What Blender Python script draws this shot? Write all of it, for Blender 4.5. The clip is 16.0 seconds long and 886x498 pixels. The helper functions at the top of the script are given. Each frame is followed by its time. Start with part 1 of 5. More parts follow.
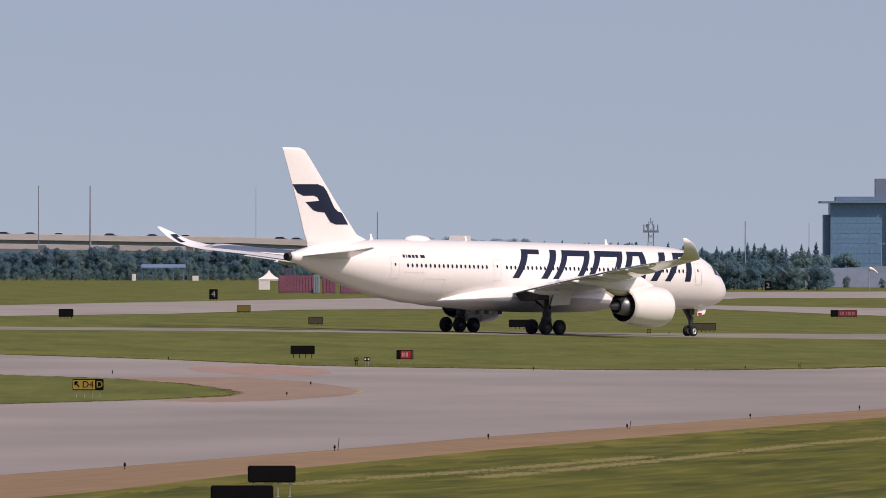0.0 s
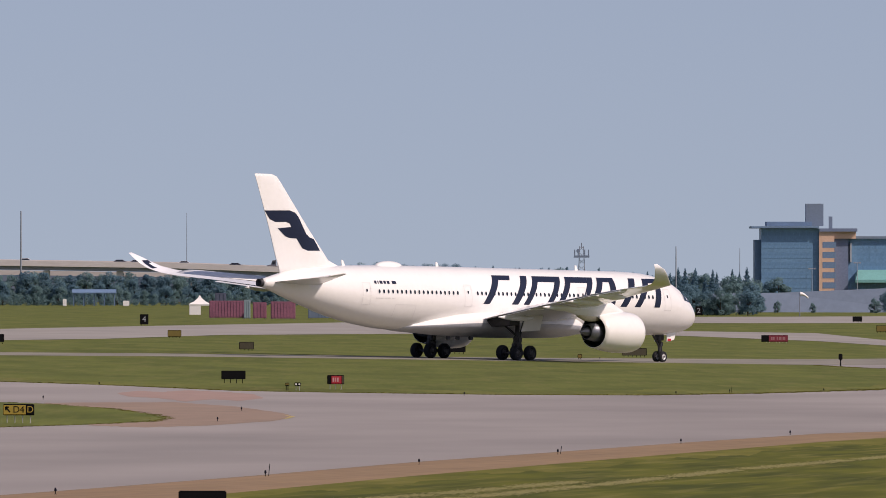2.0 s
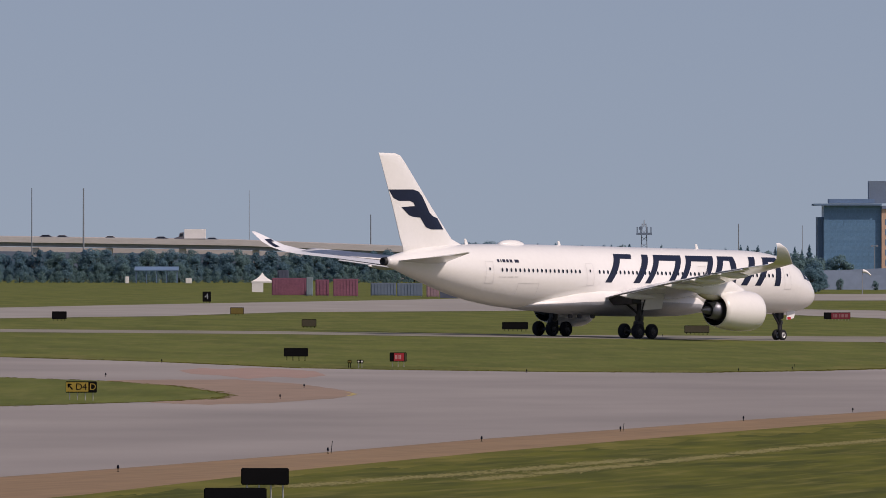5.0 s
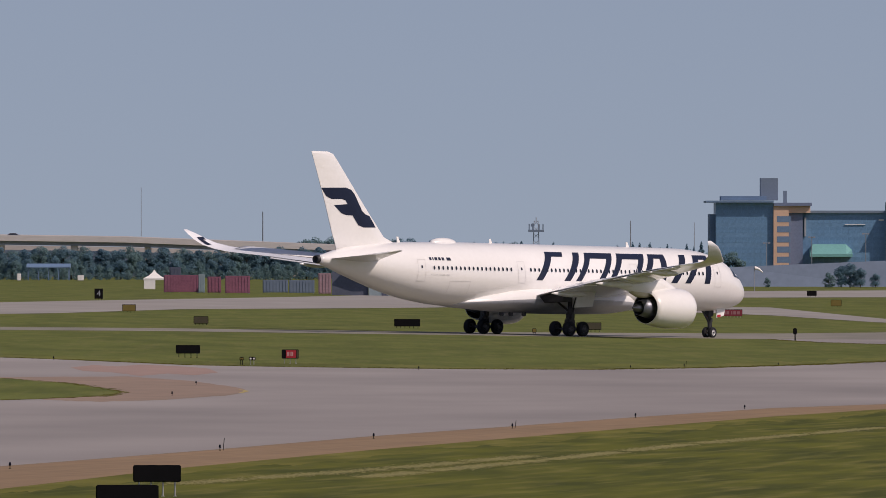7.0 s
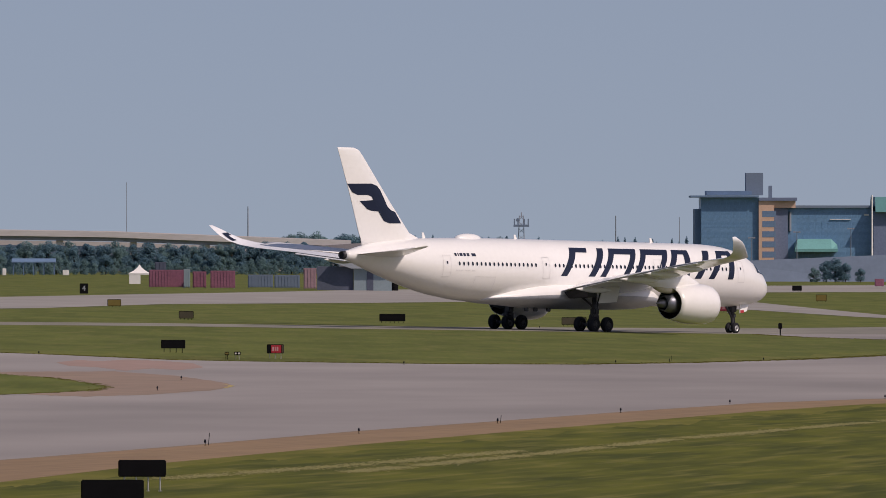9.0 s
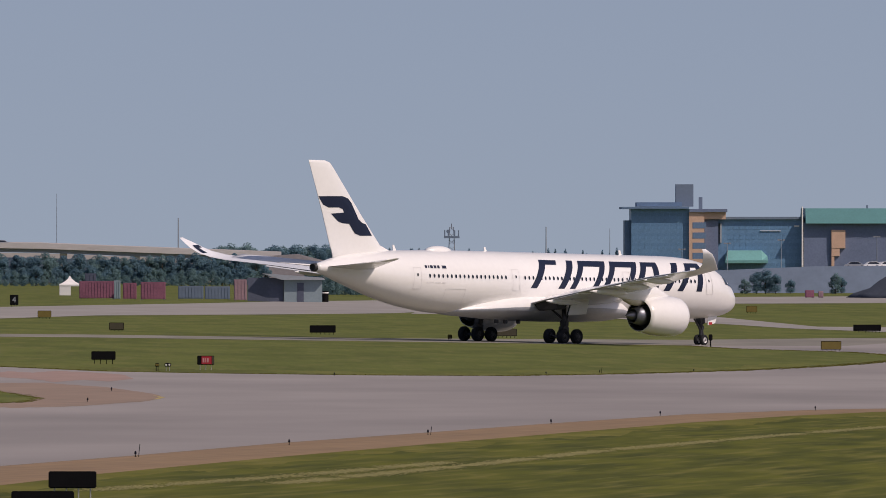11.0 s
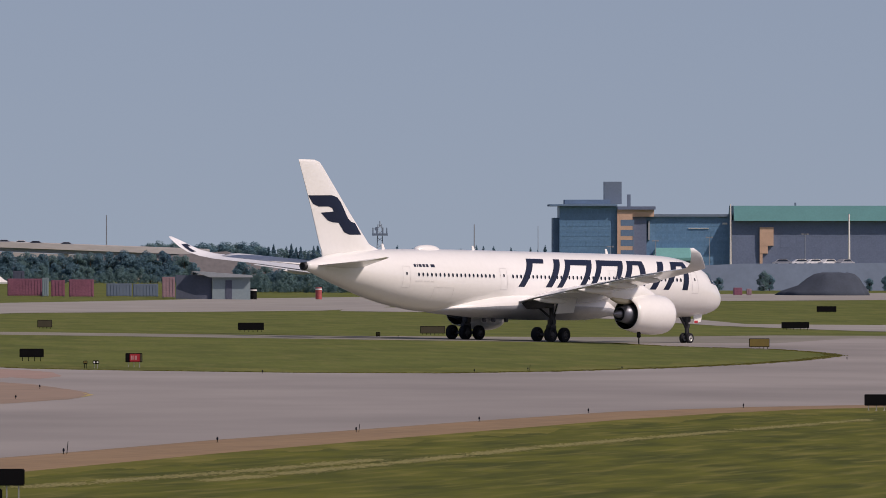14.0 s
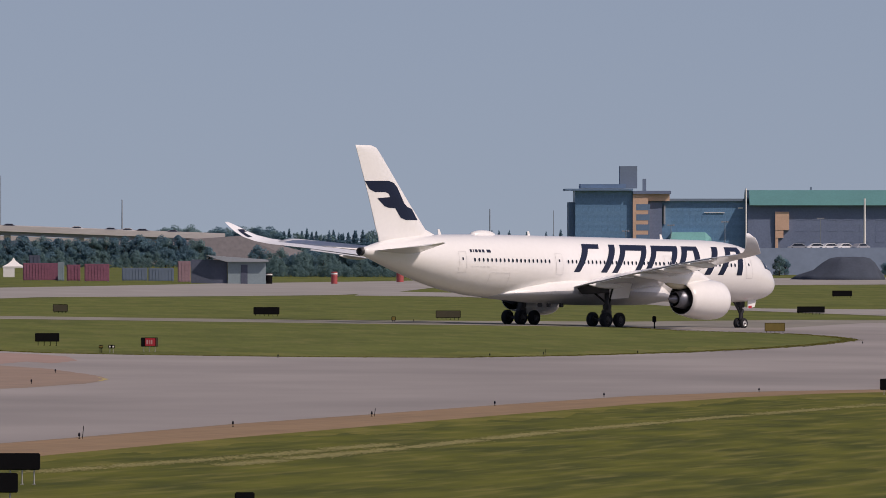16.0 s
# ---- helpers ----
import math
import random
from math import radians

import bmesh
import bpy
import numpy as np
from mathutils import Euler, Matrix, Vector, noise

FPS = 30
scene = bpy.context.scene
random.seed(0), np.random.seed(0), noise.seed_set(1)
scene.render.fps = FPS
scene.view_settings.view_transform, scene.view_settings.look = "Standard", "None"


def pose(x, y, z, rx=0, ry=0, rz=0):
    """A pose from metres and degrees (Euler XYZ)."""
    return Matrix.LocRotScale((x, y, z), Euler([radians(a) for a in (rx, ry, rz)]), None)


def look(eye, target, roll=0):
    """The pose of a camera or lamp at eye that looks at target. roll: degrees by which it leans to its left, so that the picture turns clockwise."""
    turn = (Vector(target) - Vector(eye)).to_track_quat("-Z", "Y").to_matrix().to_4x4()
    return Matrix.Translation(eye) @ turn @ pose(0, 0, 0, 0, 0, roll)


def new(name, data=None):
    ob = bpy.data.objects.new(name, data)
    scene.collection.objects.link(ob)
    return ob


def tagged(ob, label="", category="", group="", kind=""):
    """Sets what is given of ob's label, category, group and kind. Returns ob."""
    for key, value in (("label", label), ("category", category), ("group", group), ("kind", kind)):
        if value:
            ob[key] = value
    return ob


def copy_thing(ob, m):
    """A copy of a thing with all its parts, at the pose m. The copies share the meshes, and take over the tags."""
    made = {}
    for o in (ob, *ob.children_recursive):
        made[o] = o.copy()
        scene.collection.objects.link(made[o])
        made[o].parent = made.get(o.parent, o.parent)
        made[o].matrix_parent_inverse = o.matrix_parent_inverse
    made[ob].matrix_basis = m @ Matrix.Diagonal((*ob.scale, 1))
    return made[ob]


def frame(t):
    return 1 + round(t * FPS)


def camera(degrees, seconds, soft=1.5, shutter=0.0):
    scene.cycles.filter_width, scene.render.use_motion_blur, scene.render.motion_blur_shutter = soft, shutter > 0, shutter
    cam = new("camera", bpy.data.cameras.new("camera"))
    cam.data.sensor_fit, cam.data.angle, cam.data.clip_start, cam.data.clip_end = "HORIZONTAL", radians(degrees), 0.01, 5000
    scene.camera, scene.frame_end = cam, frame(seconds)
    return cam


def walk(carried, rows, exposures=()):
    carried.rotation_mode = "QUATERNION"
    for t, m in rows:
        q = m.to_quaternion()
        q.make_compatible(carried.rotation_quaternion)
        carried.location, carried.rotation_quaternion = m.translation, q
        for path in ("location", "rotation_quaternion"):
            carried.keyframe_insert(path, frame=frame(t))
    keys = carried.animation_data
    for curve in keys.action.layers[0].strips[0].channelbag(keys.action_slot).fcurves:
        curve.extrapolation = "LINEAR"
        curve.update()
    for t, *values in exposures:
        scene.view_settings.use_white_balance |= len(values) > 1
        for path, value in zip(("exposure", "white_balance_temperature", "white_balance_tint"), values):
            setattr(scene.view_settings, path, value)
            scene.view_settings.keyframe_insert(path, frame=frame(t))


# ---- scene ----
LENS = 3.6736
EYE = (0.0, 0.0, 7.96)
SLOPE = 0.023

cam = camera(LENS, 16.0, soft=0.75)
# seconds, turn to the left, tilt
AIM = [(0, -0.0000, 89.9977), (0.5, -0.0895, 90.0047), (1, -0.1329, 90.0157), (1.5, -0.1076, 90.0551), (2, -0.2871, 90.1017), (2.5, -0.3372, 90.1017), (3, -0.2404, 90.0909), (3.5, -0.0539, 90.0443), (3.7, -0.0035, 90.0335), (5.8, -0.1062, 90.0061), (6, -0.1671, 90.0169), (6.5, -0.3681, 90.0384), (7, -0.4757, 89.9953), (7.5, -0.5045, 90.0096), (8, -0.5261, 90.0241), (8.5, -0.5369, 89.9953), (8.7, -0.5333, 89.9738), (10.8, -0.7758, 90.0103), (11, -0.8260, 90.0211), (11.5, -0.8653, 90.0246), (12, -0.8260, 90.0319), (12.5, -0.9155, 90.0534), (13, -1.0664, 90.0642), (13.5, -1.1200, 90.0426), (14, -1.1237, 90.0103), (14.5, -1.0771, 89.9852), (15, -1.0521, 89.9637), (15.5, -1.0734, 89.9745), (16, -1.0591, 89.9456)]
walk(cam, [(t, pose(*EYE, tilt, 0, turn)) for t, turn, tilt in AIM],
     exposures=[(0.0, 0.70, 7250, 30), (1.0, 0.70, 7250, 30), (2.0, 0.68, 7200, 29), (3.0, 0.38, 7150, 28), (3.5, 0.38, 7100, 28), (16.0, 0.4, 7100, 28)])


# ---- sky and sun ----
def make_sky():
    world = bpy.data.worlds.new("sky")
    scene.world = world
    world.use_nodes = True
    nt = world.node_tree
    bg = nt.nodes["Background"]
    sky = nt.nodes.new("ShaderNodeTexSky")
    sky.sky_type = "NISHITA"
    sky.sun_disc = False
    sky.sun_elevation = radians(45)
    sky.sun_rotation = radians(120)
    sky.air_density, sky.dust_density, sky.ozone_density = 1.0, 1.0, 1.6
    co = nt.nodes.new("ShaderNodeTexCoord")
    sep = nt.nodes.new("ShaderNodeSeparateXYZ")
    up = nt.nodes.new("ShaderNodeMath")
    up.operation = "MAXIMUM"
    up.inputs[1].default_value = 0.0
    add = nt.nodes.new("ShaderNodeMath")
    add.operation = "ADD"
    add.inputs[1].default_value = 0.13
    com = nt.nodes.new("ShaderNodeCombineXYZ")
    nt.links.new(co.outputs["Generated"], sep.inputs[0])
    nt.links.new(sep.outputs["Z"], up.inputs[0])
    nt.links.new(up.outputs[0], add.inputs[0])
    nt.links.new(sep.outputs["X"], com.inputs["X"])
    nt.links.new(sep.outputs["Y"], com.inputs["Y"])
    nt.links.new(add.outputs[0], com.inputs["Z"])
    nt.links.new(com.outputs[0], sky.inputs["Vector"])
    nt.links.new(sky.outputs[0], bg.inputs["Color"])
    bg.inputs["Strength"].default_value = 0.0635


make_sky()
sun = new("sun", bpy.data.lights.new("sun", "SUN"))
sun.data.energy, sun.data.angle, sun.data.color = 2.3, radians(0.6), (0.97, 0.95, 0.84)
# the sun stands to the right of the view and a little behind it
sun.matrix_world = look((math.sin(radians(120)) * math.cos(radians(45)) * 100, math.cos(radians(120)) * math.cos(radians(45)) * 100,
                         math.sin(radians(45)) * 100), (0, 0, 0))


# ---- materials ----
def mat(name, color, rough=0.6, metal=0.0, vary=0.15, scale=1.0, bump=0.0, fine=None, stretch=(1, 1, 1), island=0.0, coat=0.0, trans=0.0, lanes=None, spec=0.5):
    """A surface with variation at two scales; vary is the share by which its brightness wanders."""
    m = bpy.data.materials.new(name)
    m.use_nodes = True
    nt = m.node_tree
    p = nt.nodes["Principled BSDF"]
    p.inputs["Roughness"].default_value = rough
    p.inputs["Metallic"].default_value = metal
    p.inputs["Specular IOR Level"].default_value = spec
    if coat:
        p.inputs["Coat Weight"].default_value = coat
        p.inputs["Coat Roughness"].default_value = 0.08
    co = nt.nodes.new("ShaderNodeTexCoord")
    mp = nt.nodes.new("ShaderNodeMapping")
    mp.inputs["Scale"].default_value = stretch
    if lanes:
        mp.vector_type = "TEXTURE"
        mp.inputs["Scale"].default_value = (lanes[0], lanes[1], 9)
        mp.inputs["Rotation"].default_value = (0, 0, radians(-11))
    nt.links.new(co.outputs["Object"], mp.inputs["Vector"])
    big = nt.nodes.new("ShaderNodeTexNoise")
    big.inputs["Scale"].default_value = scale
    big.inputs["Detail"].default_value = 4
    small = nt.nodes.new("ShaderNodeTexNoise")
    small.inputs["Scale"].default_value = fine or scale * 9
    small.inputs["Detail"].default_value = 3
    for n in (big, small):
        nt.links.new(mp.outputs[0], n.inputs["Vector"])
    mix = nt.nodes.new("ShaderNodeMath")
    mix.operation = "ADD"
    nt.links.new(big.outputs["Fac"], mix.inputs[0])
    nt.links.new(small.outputs["Fac"], mix.inputs[1])
    val = nt.nodes.new("ShaderNodeMapRange")
    val.inputs["From Min"].default_value, val.inputs["From Max"].default_value = 0.6, 1.4
    val.inputs["To Min"].default_value, val.inputs["To Max"].default_value = 1 - vary, 1 + vary
    nt.links.new(mix.outputs[0], val.inputs["Value"])
    hsv = nt.nodes.new("ShaderNodeHueSaturation")
    hsv.inputs["Color"].default_value = (*color, 1)
    last = val.outputs[0]
    if island:
        geo = nt.nodes.new("ShaderNodeNewGeometry")
        r = nt.nodes.new("ShaderNodeMapRange")
        r.inputs["To Min"].default_value, r.inputs["To Max"].default_value = 1 - island, 1 + island
        nt.links.new(geo.outputs["Random Per Island"], r.inputs["Value"])
        mul = nt.nodes.new("ShaderNodeMath")
        mul.operation = "MULTIPLY"
        nt.links.new(last, mul.inputs[0])
        nt.links.new(r.outputs[0], mul.inputs[1])
        last = mul.outputs[0]
    nt.links.new(last, hsv.inputs["Value"])
    nt.links.new(hsv.outputs[0], p.inputs["Base Color"])
    if trans:
        t = nt.nodes.new("ShaderNodeBsdfTranslucent")
        nt.links.new(hsv.outputs[0], t.inputs["Color"])
        ms = nt.nodes.new("ShaderNodeMixShader")
        ms.inputs["Fac"].default_value = trans
        nt.links.new(p.outputs[0], ms.inputs[1])
        nt.links.new(t.outputs[0], ms.inputs[2])
        nt.links.new(ms.outputs[0], nt.nodes["Material Output"].inputs["Surface"])
    if bump:
        b = nt.nodes.new("ShaderNodeBump")
        b.inputs["Strength"].default_value = bump
        b.inputs["Distance"].default_value = 0.05
        nt.links.new(small.outputs["Fac"], b.inputs["Height"])
        nt.links.new(b.outputs[0], p.inputs["Normal"])
    return m


def grass_mat(name, a, b, c, streak, way=-8.5):
    """Mown grass: green, straw and dark patches, drawn out along the mower's way."""
    m = bpy.data.materials.new(name)
    m.use_nodes = True
    nt = m.node_tree
    p = nt.nodes["Principled BSDF"]
    p.inputs["Roughness"].default_value = 0.9
    p.inputs["Specular IOR Level"].default_value = 0.15
    co = nt.nodes.new("ShaderNodeTexCoord")
    ramps = []
    for size, detail in (((streak[0] * 3, streak[1] * 1.2, 9), 3), ((streak[0], streak[1], 9), 4), ((0.45, 14.0, 1), 3)):
        mp = nt.nodes.new("ShaderNodeMapping")
        mp.vector_type = "TEXTURE"
        mp.inputs["Scale"].default_value = size
        mp.inputs["Rotation"].default_value = (0, 0, radians(way))
        n = nt.nodes.new("ShaderNodeTexNoise")
        n.inputs["Scale"].default_value, n.inputs["Detail"].default_value = 1.0, detail
        nt.links.new(co.outputs["Object"], mp.inputs["Vector"])
        nt.links.new(mp.outputs[0], n.inputs["Vector"])
        ramps.append(n)
    r1 = nt.nodes.new("ShaderNodeValToRGB")
    r1.color_ramp.elements[0].position, r1.color_ramp.elements[1].position = 0.36, 0.62
    r1.color_ramp.elements[0].color, r1.color_ramp.elements[1].color = (*a, 1), (*b, 1)
    nt.links.new(ramps[0].outputs["Fac"], r1.inputs["Fac"])
    r2 = nt.nodes.new("ShaderNodeMapRange")
    r2.inputs["From Min"].default_value, r2.inputs["From Max"].default_value = 0.5, 0.72
    nt.links.new(ramps[1].outputs["Fac"], r2.inputs["Value"])
    mx = nt.nodes.new("ShaderNodeMix")
    mx.data_type = "RGBA"
    r2.inputs["To Max"].default_value = 0.75
    nt.links.new(r2.outputs[0], mx.inputs["Factor"])
    nt.links.new(r1.outputs[0], mx.inputs["A"])
    mx.inputs["B"].default_value = (*c, 1)
    hsv = nt.nodes.new("ShaderNodeHueSaturation")
    v = nt.nodes.new("ShaderNodeMapRange")
    v.inputs["To Min"].default_value, v.inputs["To Max"].default_value = 0.82, 1.18
    nt.links.new(ramps[2].outputs["Fac"], v.inputs["Value"])
    nt.links.new(v.outputs[0], hsv.inputs["Value"])
    nt.links.new(mx.outputs["Result"], hsv.inputs["Color"])
    nt.links.new(hsv.outputs[0], p.inputs["Base Color"])
    return m


GRASS = grass_mat("mown_grass", (0.083, 0.100, 0.019), (0.118, 0.135, 0.028), (0.150, 0.150, 0.042), (2.6, 30, 1), 0.0)
FIELD_GRASS = grass_mat("streaked_field_grass", (0.052, 0.062, 0.006), (0.106, 0.110, 0.011), (0.175, 0.160, 0.038), (0.9, 16, 1))
VERGE = grass_mat("dry_verge_grass", (0.092, 0.094, 0.012), (0.150, 0.142, 0.024), (0.195, 0.172, 0.045), (1.2, 12, 1))
FAR_VERGE = grass_mat("pale_verge_grass", (0.088, 0.098, 0.018), (0.135, 0.145, 0.03), (0.175, 0.163, 0.05), (3, 40, 1), 0.0)
STRAW = mat("dry_straw", (0.235, 0.21, 0.062), 0.9, vary=0.2, scale=0.3, island=0.2)
CONCRETE = mat("grey_concrete", (0.262, 0.238, 0.221), 0.85, vary=0.27, scale=1.0, fine=2.5, lanes=(34, 150))
CONCRETE_OLD = mat("pale_concrete", (0.28, 0.26, 0.235), 0.85, vary=0.15, scale=1.0, fine=4.0, lanes=(25, 120))
CONCRETE_WORN = mat("worn_concrete", (0.212, 0.196, 0.158), 0.85, vary=0.25, scale=1.0, fine=4.0, lanes=(12, 60))
SHOULDER = mat("tan_gravel_shoulder", (0.232, 0.150, 0.077), 0.9, vary=0.2, scale=1.0, fine=8.0, lanes=(4, 60))
PALE_SHOULDER = mat("pale_tan_shoulder", (0.252, 0.178, 0.128), 0.9, vary=0.18, scale=1.0, fine=6.0, lanes=(5, 70))
CLAY = mat("reddish_shoulder", (0.30, 0.202, 0.165), 0.9, vary=0.12, scale=0.05, fine=1.0, stretch=(0.5, 0.15, 1))
YELLOW_LINE = mat("yellow_marking", (0.40, 0.31, 0.10), 0.7, scale=0.5)
WHITE_PAINT = mat("white_aircraft_paint", (0.80, 0.79, 0.77), 0.28, vary=0.03, scale=0.25, coat=0.4)
NAVY = mat("navy_paint", (0.006, 0.011, 0.032), 0.4, vary=0.15, scale=0.5, spec=0.35)
GREY_PAINT = mat("grey_wing_paint", (0.765, 0.775, 0.80), 0.26, vary=0.05, scale=0.4, coat=0.3)
# Shade on the white belly, put into a grey-blue colour.
BELLY_SHADE = mat("shaded_belly_paint", (0.46, 0.48, 0.53), 0.45, vary=0.12, scale=0.5)
DARK_METAL = mat("dark_metal", (0.05, 0.05, 0.055), 0.5, metal=0.4, scale=1.0)
TITANIUM = mat("heat_tinted_titanium", (0.16, 0.17, 0.20), 0.4, metal=0.6, scale=1.5)
CREAM = mat("cream_heat_shield", (0.62, 0.55, 0.38), 0.5, vary=0.12, scale=1.0)
STEEL = mat("steel", (0.45, 0.44, 0.43), 0.35, metal=0.8, scale=1.5)
CAVITY = mat("dark_duct_and_shade", (0.02, 0.02, 0.022), 0.7, scale=2)
TYRE = mat("tyre_rubber", (0.022, 0.023, 0.027), 0.85, scale=3, spec=0.15)
RIM = mat("light_grey_rim", (0.5, 0.5, 0.5), 0.4, metal=0.3, scale=3)
GLASS_DARK = mat("dark_glazing", (0.015, 0.02, 0.03), 0.08, scale=1.0)
SEAM = mat("door_seam_grey", (0.69, 0.68, 0.67), 0.5, scale=1.0)
SIGN_BLACK = mat("black_sign_metal", (0.006, 0.006, 0.007), 0.8, vary=0.2, scale=2, spec=0.08)
SIGN_YELLOW = mat("yellow_sign_face", (0.34, 0.235, 0.03), 0.5, vary=0.1, scale=3)
SIGN_RED = mat("red_sign_face", (0.42, 0.02, 0.03), 0.45, vary=0.1, scale=3)
SIGN_WHITE = mat("white_sign_paint", (0.75, 0.73, 0.7), 0.5, scale=3)
SIGN_OCHRE = mat("dull_ochre_sign_face", (0.165, 0.12, 0.022), 0.6, vary=0.15, scale=2)
SIGN_MAROON = mat("weathered_maroon_sign_face", (0.20, 0.016, 0.03), 0.55, vary=0.15, scale=3)
MAROON_PALE = mat("weathered_sign_lettering", (0.30, 0.14, 0.15), 0.6, scale=3)
SIGN_PINK = mat("faded_sign_lettering", (0.5, 0.28, 0.28), 0.6, scale=3)
DIGIT = mat("grey_white_digit", (0.28, 0.30, 0.33), 0.6, scale=3)
SIGN_BROWN = mat("weathered_olive_sign", (0.06, 0.05, 0.028), 0.6, vary=0.2, scale=2)
GALV = mat("galvanised_post", (0.42, 0.41, 0.38), 0.45, metal=0.5, scale=4)
LAMP_BLUE = mat("blue_lamp_glass", (0.006, 0.007, 0.015), 0.6, scale=4, spec=0.1)
# Leaf colours are brightened and turned blue to stand for aerial haze.
HAZY_LEAF = mat("leaves", (0.14, 0.255, 0.31), 0.85, vary=0.2, scale=0.25, island=0.12, trans=0.5, spec=0.1)
HAZY_LEAF_DARK = mat("hazy_dark_needles", (0.115, 0.22, 0.29), 0.85, vary=0.15, scale=0.25, island=0.12, trans=0.5, spec=0.1)
HAZY_LEAF_PALE = mat("hazy_pale_leaves", (0.165, 0.275, 0.285), 0.85, vary=0.2, scale=0.25, island=0.12, trans=0.5, spec=0.1)
BARK = mat("bark", (0.06, 0.05, 0.04), 0.9, scale=2)
# Bridge concrete, and the girder steel below, are paled to carry haze.
BRIDGE = mat("hazy_bridge_concrete", (0.53, 0.50, 0.485), 0.85, vary=0.12, scale=0.15, stretch=(0.2, 1, 1))
# Steel is lightened to grey-blue, the haze before the far masts.
MAST_STEEL = mat("hazy_mast_steel", (0.22, 0.25, 0.29), 0.7, vary=0.15, scale=0.5)
BANK = mat("grey_brown_bank_earth", (0.155, 0.145, 0.15), 0.9, vary=0.2, scale=0.1, fine=0.9)
BRIDGE_DARK = mat("hazy_bridge_girder", (0.25, 0.265, 0.30), 0.6, vary=0.15, scale=0.3)
# The blue in these far facade, window and roof colours is aerial haze.
FACADE_GLASS = mat("hazy_facade_glass", (0.122, 0.25, 0.40), 0.4, vary=0.25, scale=0.12)
FACADE_DARK = mat("hazy_facade_panel", (0.125, 0.21, 0.33), 0.6, vary=0.15, scale=0.2)
FACADE_ORANGE = mat("orange_brick_facade", (0.62, 0.41, 0.30), 0.8, vary=0.1, scale=0.5)
WINDOW_HAZE = mat("hazy_window_glass", (0.112, 0.235, 0.385), 0.3, vary=0.25, scale=0.2)
FACADE_HAZE = mat("hazy_facade", (0.145, 0.19, 0.295), 0.8, vary=0.15, scale=0.2)
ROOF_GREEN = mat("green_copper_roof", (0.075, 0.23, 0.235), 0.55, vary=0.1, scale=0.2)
CANOPY_GREEN = mat("pale_green_sheeting", (0.13, 0.34, 0.33), 0.6, vary=0.15, scale=0.2)
ROOF_GREY = mat("hazy_grey_roof", (0.15, 0.205, 0.28), 0.7, vary=0.1, scale=0.2)
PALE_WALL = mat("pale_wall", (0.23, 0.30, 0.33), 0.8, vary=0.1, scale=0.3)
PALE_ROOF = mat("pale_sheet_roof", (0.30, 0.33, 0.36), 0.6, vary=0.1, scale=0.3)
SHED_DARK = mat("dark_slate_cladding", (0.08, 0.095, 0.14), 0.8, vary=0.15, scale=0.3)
TENT = mat("white_tent_canvas", (0.8, 0.78, 0.75), 0.7, vary=0.05, scale=0.5)
# Red is dulled towards purple, haze mixed into the colour.
RED_HAZY = mat("hazy_red_metal", (0.26, 0.095, 0.145), 0.7, vary=0.25, scale=0.4)
PINK_WALL = mat("pale_pink_metal", (0.33, 0.21, 0.24), 0.7, vary=0.15, scale=0.4)
RED_PLASTIC = mat("red_plastic", (0.38, 0.07, 0.07), 0.5, vary=0.15, scale=0.5)
# The blue in these grey and earth tones stands for haze.
HAZE_GREY = mat("haze_blue_grey", (0.135, 0.182, 0.25), 0.85, vary=0.12, scale=0.12, fine=0.8)
EARTH = mat("dark_hazy_earth", (0.042, 0.055, 0.078), 0.95, vary=0.2, scale=0.3, bump=0.3)
# The dark car paint is greyed so that far vehicles look hazy.
CAR_PAINTS = [mat("car_paint_hazy_dark", (0.13, 0.13, 0.15), 0.4), mat("car_paint_silver", (0.4, 0.4, 0.42), 0.3, metal=0.4), mat("car_paint_white", (0.7, 0.7, 0.7), 0.3)]


# ---- mesh helpers ----
def empty(name, m, label, category, group="", kind=""):
    ob = new(name)
    ob.matrix_world = m
    ob.empty_display_size = 0.5
    return tagged(ob, label, category, group, kind)


def part(name, bm, material, parent, label="", smooth=False, m=None):
    me = bpy.data.meshes.new(name)
    bmesh.ops.recalc_face_normals(bm, faces=bm.faces)
    bm.to_mesh(me)
    bm.free()
    me.materials.append(material)
    if smooth:
        me.shade_smooth()
    ob = new(name, me)
    ob.parent = parent
    if m is not None:
        ob.matrix_basis = m
    return tagged(ob, label)


def part_of(name, me, parent, m, label=""):
    """A further object on a mesh that is there already."""
    ob = new(name, me)
    ob.parent = parent
    ob.matrix_basis = m
    return tagged(ob, label)


def block(bm, x0, x1, y0, y1, z0, z1, bevel=0.0):
    g = bmesh.ops.create_cube(bm, size=1.0, matrix=Matrix.LocRotScale(((x0 + x1) / 2, (y0 + y1) / 2, (z0 + z1) / 2), None, (x1 - x0, y1 - y0, z1 - z0)))
    if bevel:
        es = list({e for v in g["verts"] for e in v.link_edges})
        bmesh.ops.bevel(bm, geom=es, offset=bevel, segments=2, affect="EDGES")
    return bm


def boxed(*a, bevel=0.0):
    return block(bmesh.new(), *a, bevel=bevel)


def rod(bm, a, b, r0, r1=None, seg=10):
    a, b = Vector(a), Vector(b)
    q = (b - a).to_track_quat("Z", "Y").to_matrix().to_4x4()
    bmesh.ops.create_cone(bm, cap_ends=True, segments=seg, radius1=r0, radius2=r0 if r1 is None else r1, depth=(b - a).length,
                          matrix=Matrix.Translation((a + b) / 2) @ q)
    return bm


